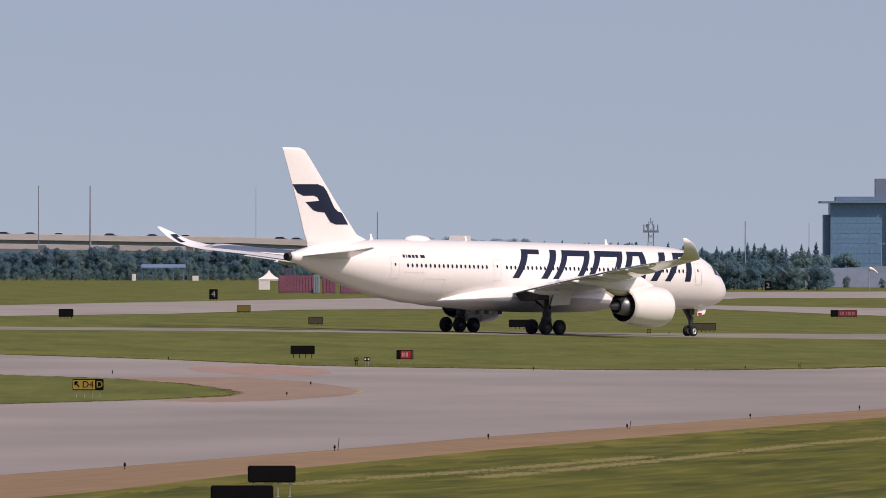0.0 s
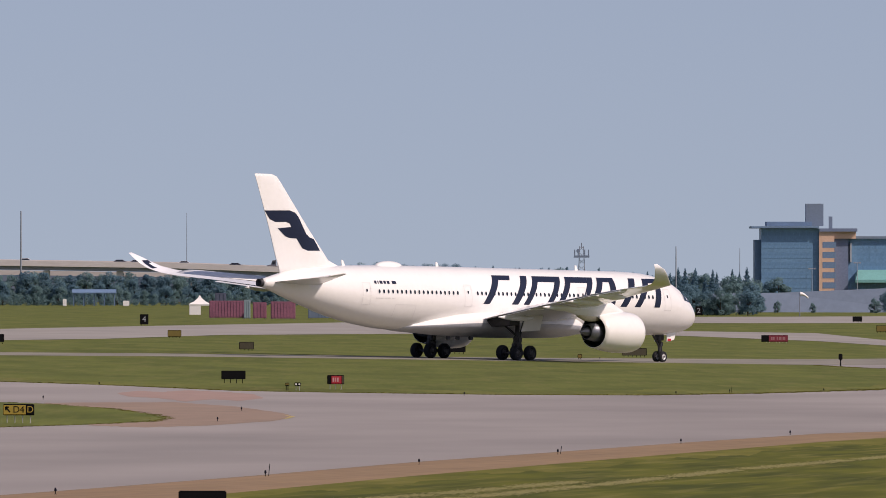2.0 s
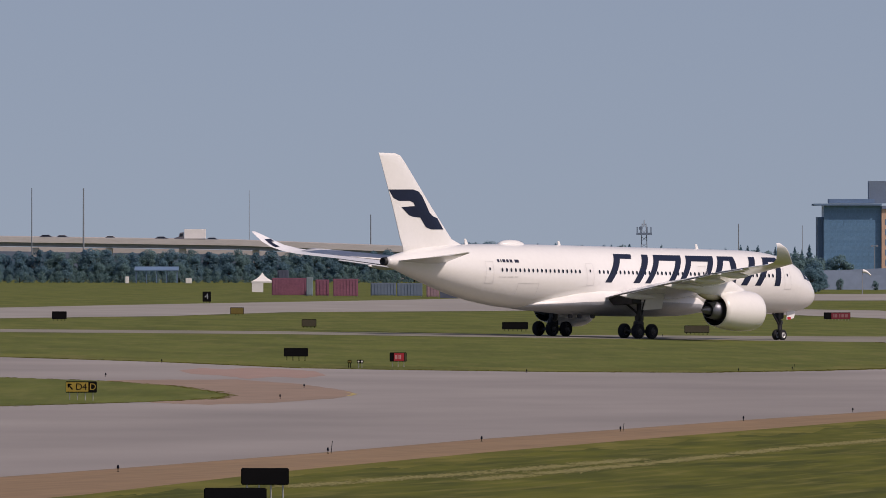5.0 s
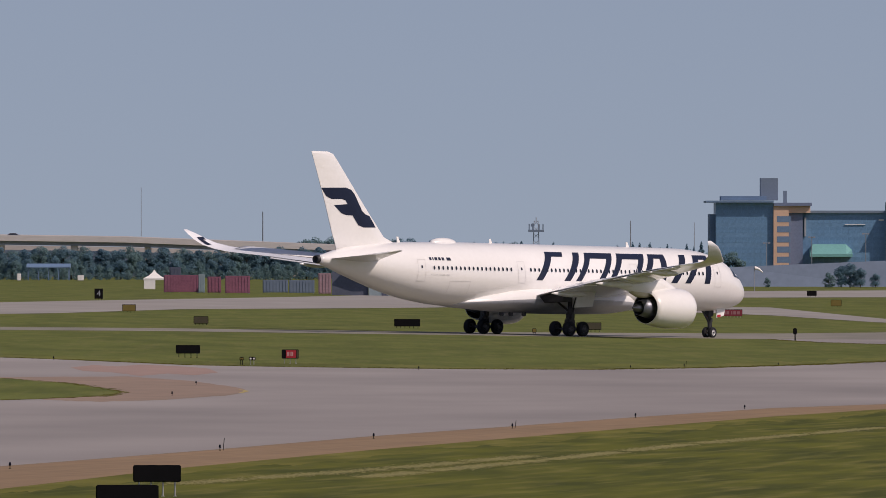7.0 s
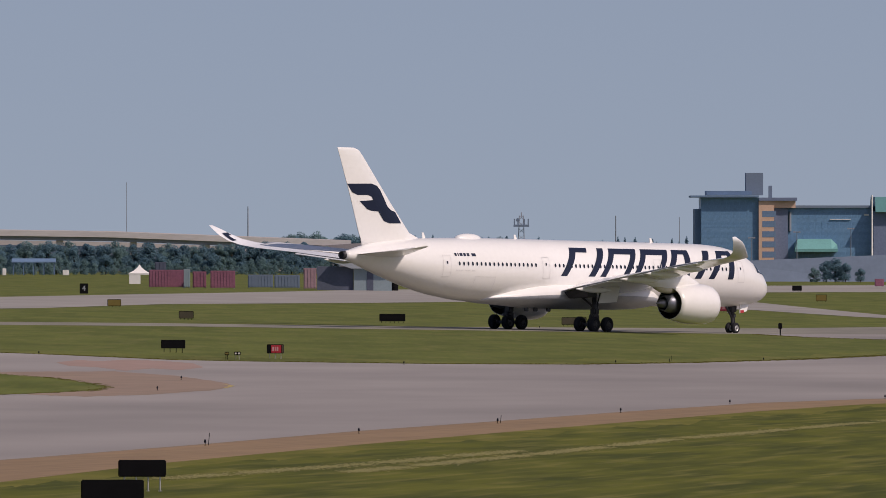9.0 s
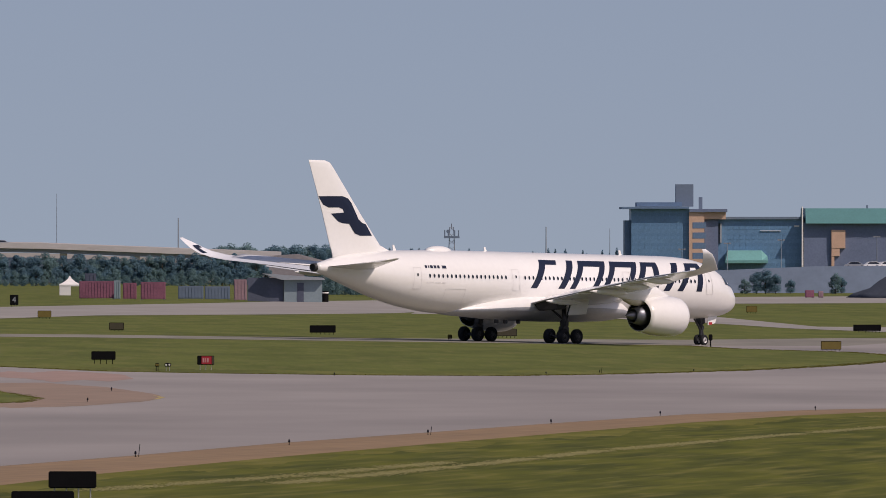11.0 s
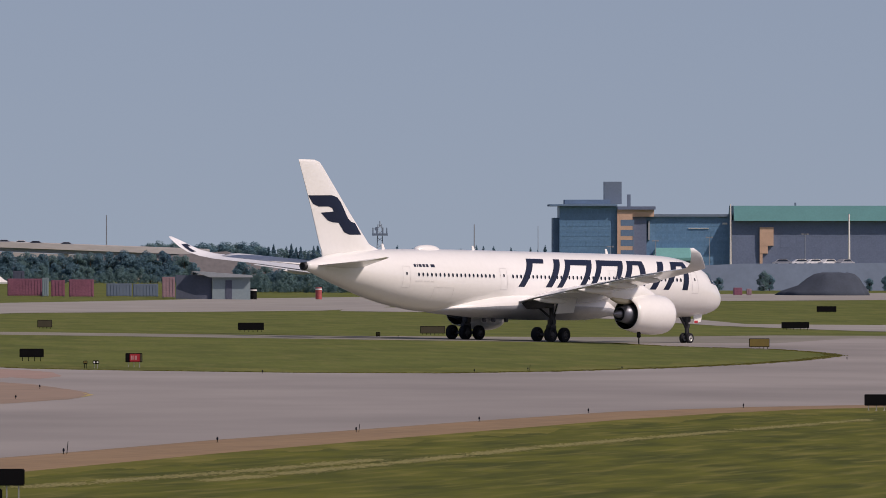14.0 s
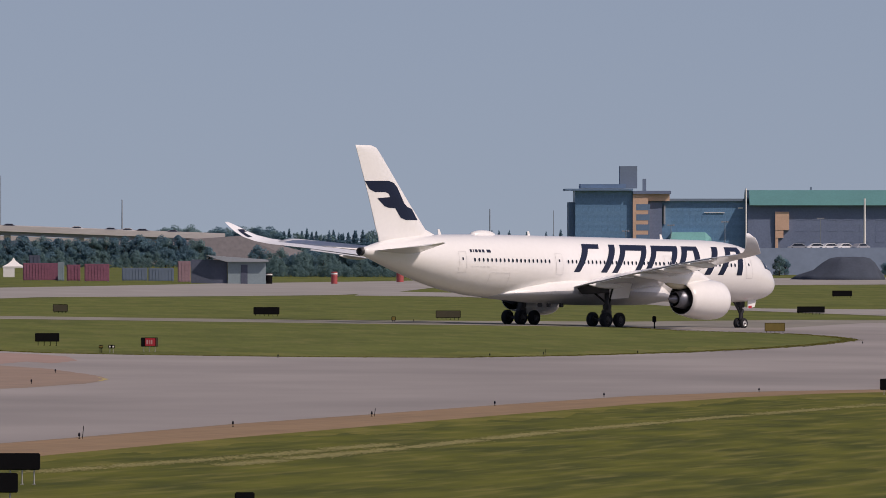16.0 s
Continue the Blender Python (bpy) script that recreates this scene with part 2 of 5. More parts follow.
def loft(bm, rings, closed=True, caps=True):
    """Joins rings of equally many points into a skin."""
    vs = [[bm.verts.new(p) for p in ring] for ring in rings]
    n = len(vs[0])
    for a, b in zip(vs, vs[1:]):
        for i in range(n if closed else n - 1):
            j = (i + 1) % n
            bm.faces.new((a[i], a[j], b[j], b[i]))
    if caps:
        bm.faces.new(vs[0][::-1])
        bm.faces.new(vs[-1])
    return bm


def revolve(bm, profile, centre, seg=40, caps=False):
    """A body of turning round an axis along x: profile of (x, radius)."""
    rings = [[(x, centre[0] + r * math.cos(2 * math.pi * k / seg), centre[1] + r * math.sin(2 * math.pi * k / seg)) for k in range(seg)] for x, r in profile]
    return loft(bm, rings, caps=caps)


# ---- terrain ----
def ground_height(x, y):
    a = min(max((y - 1700) / 1500, 0), 1)
    return -SLOPE * 150 * math.tanh(x / 150) * (1 - a * a * (3 - 2 * a))


GRID_X = [-900, -600, -400, -300, -250] + list(range(-200, 421, 20)) + [470, 540, 640, 800, 1000]
GRID_Y = [-120, 0, 120, 240, 340] + list(range(400, 1701, 50)) + list(range(1750, 3300, 75)) + [3600, 4000, 4500, 4950]


def make_ground():
    bm = bmesh.new()
    vs = [[bm.verts.new((x, y, ground_height(x, y))) for x in GRID_X] for y in GRID_Y]
    for a, b in zip(vs, vs[1:]):
        for i in range(len(GRID_X) - 1):
            bm.faces.new((a[i], a[i + 1], b[i + 1], b[i]))
    ob = part("ground", bm, GRASS, None, smooth=True)
    tagged(ob, "wide mown airfield grass with straw coloured streaks", "grass", kind="structure")


def mesh_height(x, y):
    """The height of the ground's own mesh, straight between its grid lines."""
    k = next(i for i in range(1, len(GRID_Y)) if y <= GRID_Y[i] or i == len(GRID_Y) - 1)
    t = (y - GRID_Y[k - 1]) / (GRID_Y[k] - GRID_Y[k - 1])
    a, b = (float(np.interp(x, GRID_X, [ground_height(g, GRID_Y[j]) for g in GRID_X])) for j in (k - 1, k))
    return a + (b - a) * t


def sheet(name, outline, material, lift, label, category, ragged=0.0):
    """A flat piece of the airfield that follows the ground, with edges that wander a little."""
    bm = bmesh.new()
    if ragged:
        rng, wander = random.Random(name), []
        for (xa, ya), (xb, yb) in zip(outline, outline[1:] + outline[:1]):
            for k in range(10):
                t = k / 10
                wander.append((xa + (xb - xa) * t + rng.gauss(0, ragged * 0.05), ya + (yb - ya) * t + rng.gauss(0, ragged)))
        outline = wander
    bm.faces.new([bm.verts.new((x, y, 0)) for x, y in outline])
    xs, ys = [p[0] for p in outline], [p[1] for p in outline]
    for co, no, lo, hi in ((GRID_X, (1, 0, 0), min(xs), max(xs)), (GRID_Y, (0, 1, 0), min(ys), max(ys))):
        for c in co:
            if lo < c < hi:
                bmesh.ops.bisect_plane(bm, geom=bm.verts[:] + bm.edges[:] + bm.faces[:], plane_co=(c * no[0], c * no[1], 0), plane_no=no)
    bmesh.ops.triangulate(bm, faces=[f for f in bm.faces if len(f.verts) > 4])
    for v in bm.verts:
        v.co.z = mesh_height(v.co.x, v.co.y) + lift
    ob = part(name, bm, material, None, smooth=True)
    return tagged(ob, label, category, kind="structure")


make_ground()
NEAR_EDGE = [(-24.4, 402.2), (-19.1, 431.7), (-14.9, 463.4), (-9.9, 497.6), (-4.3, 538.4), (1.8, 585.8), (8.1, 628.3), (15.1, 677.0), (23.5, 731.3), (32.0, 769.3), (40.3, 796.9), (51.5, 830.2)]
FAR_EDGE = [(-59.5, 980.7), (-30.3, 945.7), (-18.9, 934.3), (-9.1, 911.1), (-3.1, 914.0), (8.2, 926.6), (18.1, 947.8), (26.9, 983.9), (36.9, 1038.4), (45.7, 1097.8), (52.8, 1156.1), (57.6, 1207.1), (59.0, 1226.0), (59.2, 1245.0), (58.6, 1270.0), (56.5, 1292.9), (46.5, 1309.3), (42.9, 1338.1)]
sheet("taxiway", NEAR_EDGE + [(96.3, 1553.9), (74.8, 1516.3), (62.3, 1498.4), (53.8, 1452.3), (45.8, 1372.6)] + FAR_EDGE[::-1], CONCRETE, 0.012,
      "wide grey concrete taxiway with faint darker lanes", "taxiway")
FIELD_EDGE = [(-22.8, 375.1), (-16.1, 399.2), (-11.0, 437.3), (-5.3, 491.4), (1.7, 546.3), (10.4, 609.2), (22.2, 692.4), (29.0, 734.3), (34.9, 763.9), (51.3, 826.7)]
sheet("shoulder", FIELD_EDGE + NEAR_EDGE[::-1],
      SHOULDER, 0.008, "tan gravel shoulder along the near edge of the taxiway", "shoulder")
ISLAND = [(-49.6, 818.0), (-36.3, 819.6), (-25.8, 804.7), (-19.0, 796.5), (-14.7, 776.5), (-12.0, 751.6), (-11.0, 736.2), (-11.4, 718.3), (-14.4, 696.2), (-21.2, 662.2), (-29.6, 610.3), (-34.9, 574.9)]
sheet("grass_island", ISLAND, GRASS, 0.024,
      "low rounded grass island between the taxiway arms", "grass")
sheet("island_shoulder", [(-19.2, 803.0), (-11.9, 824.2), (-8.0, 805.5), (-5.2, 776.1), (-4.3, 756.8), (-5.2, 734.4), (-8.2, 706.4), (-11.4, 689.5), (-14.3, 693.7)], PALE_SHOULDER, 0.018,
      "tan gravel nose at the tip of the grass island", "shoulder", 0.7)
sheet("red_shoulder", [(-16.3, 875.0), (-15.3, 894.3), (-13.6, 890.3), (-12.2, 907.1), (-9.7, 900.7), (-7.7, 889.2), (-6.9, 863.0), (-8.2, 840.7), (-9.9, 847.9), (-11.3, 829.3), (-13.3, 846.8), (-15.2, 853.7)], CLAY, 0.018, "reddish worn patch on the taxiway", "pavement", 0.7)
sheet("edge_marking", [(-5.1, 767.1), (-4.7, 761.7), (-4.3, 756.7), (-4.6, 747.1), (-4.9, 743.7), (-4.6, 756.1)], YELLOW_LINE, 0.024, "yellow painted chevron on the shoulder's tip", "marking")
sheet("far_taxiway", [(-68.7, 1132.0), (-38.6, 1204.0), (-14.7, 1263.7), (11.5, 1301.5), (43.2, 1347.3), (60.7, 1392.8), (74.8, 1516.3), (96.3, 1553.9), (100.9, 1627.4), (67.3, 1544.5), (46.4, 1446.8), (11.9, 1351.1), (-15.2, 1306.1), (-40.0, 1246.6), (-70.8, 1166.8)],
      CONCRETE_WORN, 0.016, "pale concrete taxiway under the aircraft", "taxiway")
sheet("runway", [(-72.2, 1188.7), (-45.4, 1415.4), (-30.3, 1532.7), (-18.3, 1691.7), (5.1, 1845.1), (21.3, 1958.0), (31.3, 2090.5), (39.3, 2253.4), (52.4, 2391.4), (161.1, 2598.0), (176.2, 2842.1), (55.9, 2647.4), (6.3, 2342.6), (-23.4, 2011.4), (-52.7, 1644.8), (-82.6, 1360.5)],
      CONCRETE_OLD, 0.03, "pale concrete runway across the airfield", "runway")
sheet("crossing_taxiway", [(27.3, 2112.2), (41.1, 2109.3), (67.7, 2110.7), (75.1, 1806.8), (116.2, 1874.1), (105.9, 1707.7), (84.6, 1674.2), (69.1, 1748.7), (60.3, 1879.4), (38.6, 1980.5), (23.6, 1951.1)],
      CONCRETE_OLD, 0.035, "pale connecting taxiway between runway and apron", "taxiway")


TUFT = mat("long_grass_blades", (0.16, 0.155, 0.038), 0.9, vary=0.2, scale=0.2, island=0.3, trans=0.5)


def make_tufts():
    """Longer grass along the pavement edges."""
    rng = random.Random(11)
    verts, faces = [], []

    def tuft(x, y, h):
        z = ground_height(x, y) + 0.02
        for k in range(3):
            a = rng.uniform(0, 3.14)
            w = rng.uniform(0.12, 0.3)
            n = len(verts)
            dx, dy = w * math.cos(a), w * math.sin(a)
            verts.extend(((x - dx, y - dy, z), (x + dx, y + dy, z), (x + rng.uniform(-0.1, 0.1), y + rng.uniform(-0.1, 0.1), z + h * rng.uniform(0.6, 1.2))))
            faces.append((n, n + 1, n + 2))

    def along(line, step, spread, h):
        for (xa, ya), (xb, yb) in zip(line, line[1:]):
            n = int(math.hypot(xb - xa, yb - ya) / step)
            for k in range(n):
                t = rng.random()
                tuft(xa + (xb - xa) * t + rng.gauss(0, spread * 0.2), ya + (yb - ya) * t + rng.uniform(0, spread), h * rng.uniform(0.5, 1.2))

    along(FAR_EDGE, 0.16, 1.8, 0.045)
    along(ISLAND, 0.4, 1.2, 0.022)
    me = bpy.data.meshes.new("grass_tufts")
    me.from_pydata(verts, [], faces)
    me.materials.append(TUFT)
    tagged(new("grass_tufts", me), "uneven tufts of longer green and straw grass", "grass", kind="stuff")


make_tufts()
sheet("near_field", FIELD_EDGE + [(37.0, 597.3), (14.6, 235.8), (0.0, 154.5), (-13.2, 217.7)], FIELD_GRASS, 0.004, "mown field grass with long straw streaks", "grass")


def make_verge(edge, near, far, material, label, seed):
    """A strip of drier, brighter grass along a pavement's edge, with a ragged inner side."""
    rng = random.Random(seed)
    inner = []
    for (xa, ya), (xb, yb) in zip(edge, edge[1:]):
        for k in range(40):
            t = k / 40
            y = ya + (yb - ya) * t
            wave = 0.5 + 0.25 * math.sin(y * 0.11 + seed) + 0.15 * math.sin(y * 0.37) + rng.uniform(-0.1, 0.1)
            inner.append((xa + (xb - xa) * t, y + near + (far - near) * wave))
    sheet("grass_verge", edge + inner[::-1], material, 0.006, label, "grass")


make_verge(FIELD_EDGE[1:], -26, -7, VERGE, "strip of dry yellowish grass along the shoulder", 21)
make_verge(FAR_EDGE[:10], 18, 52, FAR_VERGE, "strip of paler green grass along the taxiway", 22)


def make_straw_rows():
    """Ragged rows of dry mowings that follow the taxiway's edge."""
    rng = random.Random(5)
    verts, faces = [], []
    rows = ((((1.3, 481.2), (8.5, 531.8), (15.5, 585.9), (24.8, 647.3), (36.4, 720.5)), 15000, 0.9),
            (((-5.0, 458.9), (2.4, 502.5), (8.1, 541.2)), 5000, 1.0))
    for line, count, spread in rows:
        for k in range(count):
            i = rng.randrange(len(line) - 1)
            t = rng.random()
            if math.sin(37 * (i + t)) + math.sin(11 * (i + t) + 1) < -1.3:
                continue
            x = line[i][0] + (line[i + 1][0] - line[i][0]) * t + rng.gauss(0, spread * 0.3)
            y = line[i][1] + (line[i + 1][1] - line[i][1]) * t + rng.gauss(0, spread)
            z = mesh_height(x, y) + rng.uniform(0.009, 0.013)
            w, d, n = rng.uniform(0.015, 0.08), rng.uniform(0.08, 0.45), len(verts)
            for px, py in ((-w, -d), (w, -d * 0.6), (w * 0.7, d), (-w * 0.8, d * 0.7)):
                verts.append((x + px, y + py, z))
            faces.append((n, n + 1, n + 2, n + 3))
    me = bpy.data.meshes.new("straw_rows")
    me.from_pydata(verts, [], faces)
    me.materials.append(STRAW)
    tagged(new("straw_rows", me), "thin ragged rows of pale dry mowings", "straw", kind="stuff")


make_straw_rows()


# ---- aircraft ----
S0 = 33.2   # station of the main wheels
STATIONS = [-0.4, -0.3, 0.0, 0.65, 1.75, 2.85, 4.0, 6.0, 8.5, 11, 40, 44, 48, 52.4, 56, 61, 64, 64.8]
TOPS = [4.37, 4.65, 5.0, 5.65, 6.48, 7.12, 7.74, 8.3, 8.6, 8.7, 8.78, 8.78, 8.75, 8.68, 8.52, 8.06, 7.4, 7.15]
BOTTOMS = [4.33, 4.05, 3.72, 3.3, 2.98, 2.8, 2.68, 2.6, 2.56, 2.55, 2.55, 2.58, 2.75, 3.3, 4.05, 5.4, 6.3, 6.5]
HALVES = [0.02, 0.3, 0.65, 1.15, 1.75, 2.1, 2.45, 2.75, 2.93, 2.98, 2.98, 2.97, 2.9, 2.68, 2.3, 1.4, 0.62, 0.36]


def soften(s, values):
    """Values along the body, eased over about a metre so that no station shows as a crease."""
    w = 0.25 if s < 3 else 1.0
    return sum(float(np.interp(s + k * w / 3, STATIONS, values)) for k in range(-3, 4)) / 7


def hull(s):
    top, bottom, half = soften(s, TOPS), soften(s, BOTTOMS), soften(s, HALVES)
    return (top + bottom) / 2, (top - bottom) / 2, half


def skin(s, z, side, off=0.02):
    """The place on the body's skin at station s and height z."""
    zc, hh, hw = hull(s)
    k = max(-0.995, min(0.995, (z - zc) / hh))
    return Vector((S0 - s, side * (hw * math.sqrt(1 - k * k) + off), z))


def fuselage_mesh():
    bm = bmesh.new()
    stations = [-0.4, -0.36, -0.28, -0.15, 0.1, 0.3, 0.6, 1.0, 1.5, 2.1, 2.7, 3.4, 4.2, 5, 6, 7, 8.5, 10, 12] + list(range(15, 40, 5)) + list(range(40, 64, 1)) + [63.5, 64.0, 64.4, 64.8]
    rings = []
    for s in stations:
        zc, hh, hw = hull(s)
        if s == -0.4:
            hh = hw = 0.03
        rings.append([(S0 - s, hw * math.cos(2 * math.pi * k / 48), zc + hh * math.sin(2 * math.pi * k / 48)) for k in range(48)])
    return loft(bm, rings)


def decal(name, polygons, side, material, parent, label="", off=0.02):
    """Painted shapes, given by station and height, that lie on the body's skin."""
    bm = bmesh.new()
    for poly in polygons:
        bm.faces.new([bm.verts.new((s, 0, z)) for s, z in poly])
    zs = [v.co.z for v in bm.verts]
    xs = [v.co.x for v in bm.verts]
    geom = lambda: bm.verts[:] + bm.edges[:] + bm.faces[:]
    z = min(zs) + 0.25
    while z < max(zs):
        bmesh.ops.bisect_plane(bm, geom=geom(), plane_co=(0, 0, z), plane_no=(0, 0, 1))
        z += 0.25
    x = min(xs) + 1.0
    while x < max(xs):
        bmesh.ops.bisect_plane(bm, geom=geom(), plane_co=(x, 0, 0), plane_no=(1, 0, 0))
        x += 1.0
    bmesh.ops.triangulate(bm, faces=bm.faces[:])
    for v in bm.verts:
        v.co = skin(v.co.x, v.co.z, side, off)
    return part(name, bm, material, parent, label, smooth=True)


def airfoil(n=14):
    """Unit airfoil from the trailing edge over the top to the leading edge and back: (chord share, height share)."""
    xs = [(1 - math.cos(math.pi * k / n)) / 2 for k in range(n + 1)]
    t = lambda x: 5 * (0.2969 * math.sqrt(x) - 0.126 * x - 0.3516 * x * x + 0.2843 * x ** 3 - 0.1015 * x ** 4)
    return [(x, t(x)) for x in xs[::-1]] + [(x, -0.8 * t(x)) for x in xs[1:-1]]


def wing_mesh(sections, side):
    """Sections: span, leading station, trailing station, leading height, trailing height, thickness, lean of the section."""
    bm, foil, rings = bmesh.new(), airfoil(), []
    for y, le, te, zl, zt, th, lean in sections:
        ring = []
        for c, h in foil:
            up = h * th * (te - le)
            ring.append((S0 - (le + c * (te - le)), side * (y - up * math.sin(lean)), zl + c * (zt - zl) + up * math.cos(lean)))
        rings.append(ring)
    return loft(bm, rings)


WING = [(2.2, 19.6, 36.0, 4.9, 3.7, 0.13, 0), (3.2, 20.6, 36.0, 5.0, 3.8, 0.13, 0), (6.5, 23.0, 36.6, 5.4, 4.4, 0.115, 0), (10.5, 25.9, 37.4, 5.85, 5.05, 0.105, 0),
        (15, 29.1, 38.7, 6.32, 5.72, 0.10, 0), (20, 32.7, 40.3, 6.78, 6.45, 0.095, 0), (25, 36.4, 42.0, 7.22, 7.0, 0.09, 0), (29, 39.6, 43.4, 7.55, 7.35, 0.09, 0.12),
        (30.3, 41.4, 44.1, 7.82, 7.6, 0.09, 0.4), (31.2, 42.75, 44.85, 8.18, 7.98, 0.09, 0.75), (31.75, 43.7, 45.5, 8.6, 8.47, 0.085, 1.05), (32.1, 44.5, 45.95, 8.98, 8.95, 0.08, 1.2), (32.35, 45.9, 46.4, 9.45, 9.42, 0.07, 1.3)]
FIN = [(7.6, 50.5, 62.2, 0.05), (8.45, 53.2, 62.4, 0.07), (9.1, 55.1, 62.75, 0.09), (12, 58.1, 63.9, 0.1), (16.2, 62.2, 65.75, 0.09), (16.85, 62.9, 66.05, 0.085), (17.08, 63.7, 66.15, 0.05)]


def tip_point(u, c, side):
    """A place just over the wing's upper skin, at section number u and chord share c."""
    y, le, te, zl, zt, th, lean = (float(np.interp(u, range(len(WING)), [r[k] for r in WING])) for k in range(7))
    h = 5 * (0.2969 * math.sqrt(c) - 0.126 * c - 0.3516 * c * c + 0.2843 * c ** 3 - 0.1015 * c ** 4)
    up = h * th * (te - le) + 0.035
    return (S0 - (le + c * (te - le)), side * (y - up * math.sin(lean)), zl + c * (zt - zl) + up * math.cos(lean))


def fin_skin(s, z, side):
    """The place on the fin's skin at station s and height z."""
    hs = [r[0] for r in FIN]
    le, te, th = (float(np.interp(z, hs, [r[k] for r in FIN])) for k in (1, 2, 3))
    c = min(max((s - le) / (te - le), 0.02), 0.99)
    s = le + c * (te - le)
    t = 5 * (0.2969 * math.sqrt(c) - 0.126 * c - 0.3516 * c * c + 0.2843 * c ** 3 - 0.1015 * c ** 4)
    return (S0 - s, side * (t * (1 if side > 0 else 0.8) * th * (te - le) + 0.025), z)


def make_aircraft():
    jet = empty("airliner", Matrix.Identity(4), "white twin-engine airliner with navy markings taxiing", "aircraft")
    body = part("fuselage", fuselage_mesh(), WHITE_PAINT, jet, "long white glossy fuselage", smooth=True)
    # belly fairing; its lower half is greyed to stand for shade
    bm, rings = bmesh.new(), []
    for s, hw, z0, z1 in ((17.5, 0.8, 2.6, 3.2), (18.5, 1.9, 2.4, 3.9), (20.5, 2.75, 2.2, 4.5), (24, 3.3, 2.1, 4.8), (30, 3.5, 2.05, 4.9), (36, 3.6, 2.1, 4.8), (39, 3.45, 2.2, 4.5), (42, 2.9, 2.38, 4.0), (44.5, 1.9, 2.5, 3.6), (46, 0.7, 2.62, 3.1)):
        zw = z0 + 0.52 * (z1 - z0)
        ring = []
        for a in (2 * math.pi * k / 36 for k in range(36)):
            c, q = math.cos(a), math.sin(a)
            ring.append((S0 - s, hw * math.copysign(abs(c) ** (0.8 if q > 0 else 2.0), c), zw + (z1 - zw) * q ** 0.9 if q > 0 else zw - (zw - z0) * (-q) ** 0.85))
        rings.append(ring)
    lower = [[r[k % 36] for k in range(18, 37)] for r in rings]
    part("belly_panel", loft(bmesh.new(), lower, closed=False, caps=False), BELLY_SHADE, jet, "underside of the belly fairing, greyed for shade", smooth=True)
    upper = [r[:19] for r in rings]
    part("belly_fairing", loft(bm, upper, closed=False, caps=False), WHITE_PAINT, jet, "rounded white belly fairing", smooth=True)
    for s in (35.4, 37.4, 38.8):
        part("drain_mast", boxed(S0 - s - 0.22, S0 - s + 0.22, -1.6, -1.3, 1.82, 2.2, bevel=0.05), DARK_METAL, jet, "small dark fitting under the belly")
    # wings
    for side in (-1, 1):
        wing = part("wing", wing_mesh(WING, side), GREY_PAINT, jet, "swept wing with an upturned tip", smooth=True)
        for y, s0, s1, z in ((6.8, 32.5, 37.9, 4.0), (13.4, 33.5, 39.4, 5.05), (17.4, 35.2, 40.5, 5.65), (21.6, 37.0, 41.6, 6.25)):
            bm = bmesh.new()
            rings = []
            for k, r in ((0, 0.04), (0.12, 0.2), (0.35, 0.30), (0.6, 0.29), (0.85, 0.16), (1, 0.03)):
                rings.append([(S0 - (s0 + k * (s1 - s0)), side * y + 0.62 * r * math.cos(2 * math.pi * a / 12), z + 0.1 * k + r * math.sin(2 * math.pi * a / 12)) for a in range(12)])
            part("flap_fairing", loft(bm, rings), WHITE_PAINT, wing, "slim white flap track fairing", smooth=True)
        for a, b in ((2, 3), (4, 5), (5, 6)):
            bm, rings = bmesh.new(), []
            for y, le, te, zl, zt, th, lean in (WING[a], WING[b]):
                y += 0.15 if (y, b) in ((6.5, 3), (15, 5)) else -0.15 if y == WING[b][0] else 0.0
                s0, s1 = te - 0.17 * (te - le), te + 0.25
                rings.append([(S0 - s0, side * y, zt + 0.02), (S0 - s0 + 0.1, side * y, zt - 0.16), (S0 - s1, side * y, zt - 0.2), (S0 - s1, side * y, zt - 0.15), (S0 - (s0 + s1) / 2, side * y, zt - 0.02)])
            part("flap", loft(bm, rings), GREY_PAINT, wing, "slightly lowered trailing edge flap")
        # Black block that paints the shade in the gap behind the inner flap.
        bm = bmesh.new()
        loft(bm, [[(S0 - s, side * y, z) for s, y, z in ((35.6, 3.5, 3.75), (35.9, 6.6, 4.2), (35.7, 6.5, 3.35), (35.3, 3.9, 3.15))], [(S0 - s, side * y, z) for s, y, z in ((34.2, 3.5, 3.75), (34.2, 6.6, 4.2), (34.4, 6.5, 3.35), (34.4, 3.9, 3.15))]])
        part("flap_gap_shade", bm, CAVITY, wing, "black block for the shade behind the inner flap")
        # navy band on the inner face of the tip
        bm = bmesh.new()
        for a0, a1, u0, u1 in ((0.12, 0.62, 9.75, 10.35), (0.5, 0.75, 8.75, 9.75)):
            vs = [[bm.verts.new(tip_point(u0 + (u1 - u0) * i / 6, a0 + (a1 - a0) * k / 4 + 0.12 * (1 - i / 6), side)) for k in range(5)] for i in range(7)]
            for p, q in zip(vs, vs[1:]):
                for k in range(4):
                    bm.faces.new((p[k], p[k + 1], q[k + 1], q[k]))
        part("tip_marking", bm, NAVY, wing, "navy band on the wing tip")
    # tailplane
    for side in (-1, 1):
        tail = [(0.6, 57.0, 63.6, 6.85, 6.95, 0.1, 0), (9.0, 63.2, 65.9, 7.86, 7.56, 0.09, 0), (9.4, 64.1, 66.1, 7.92, 7.64, 0.06, 0)]
        part("tailplane", wing_mesh(tail, side), WHITE_PAINT, jet, "white swept tailplane", smooth=True)
    # fin
    bm, foil, rings = bmesh.new(), airfoil(), []
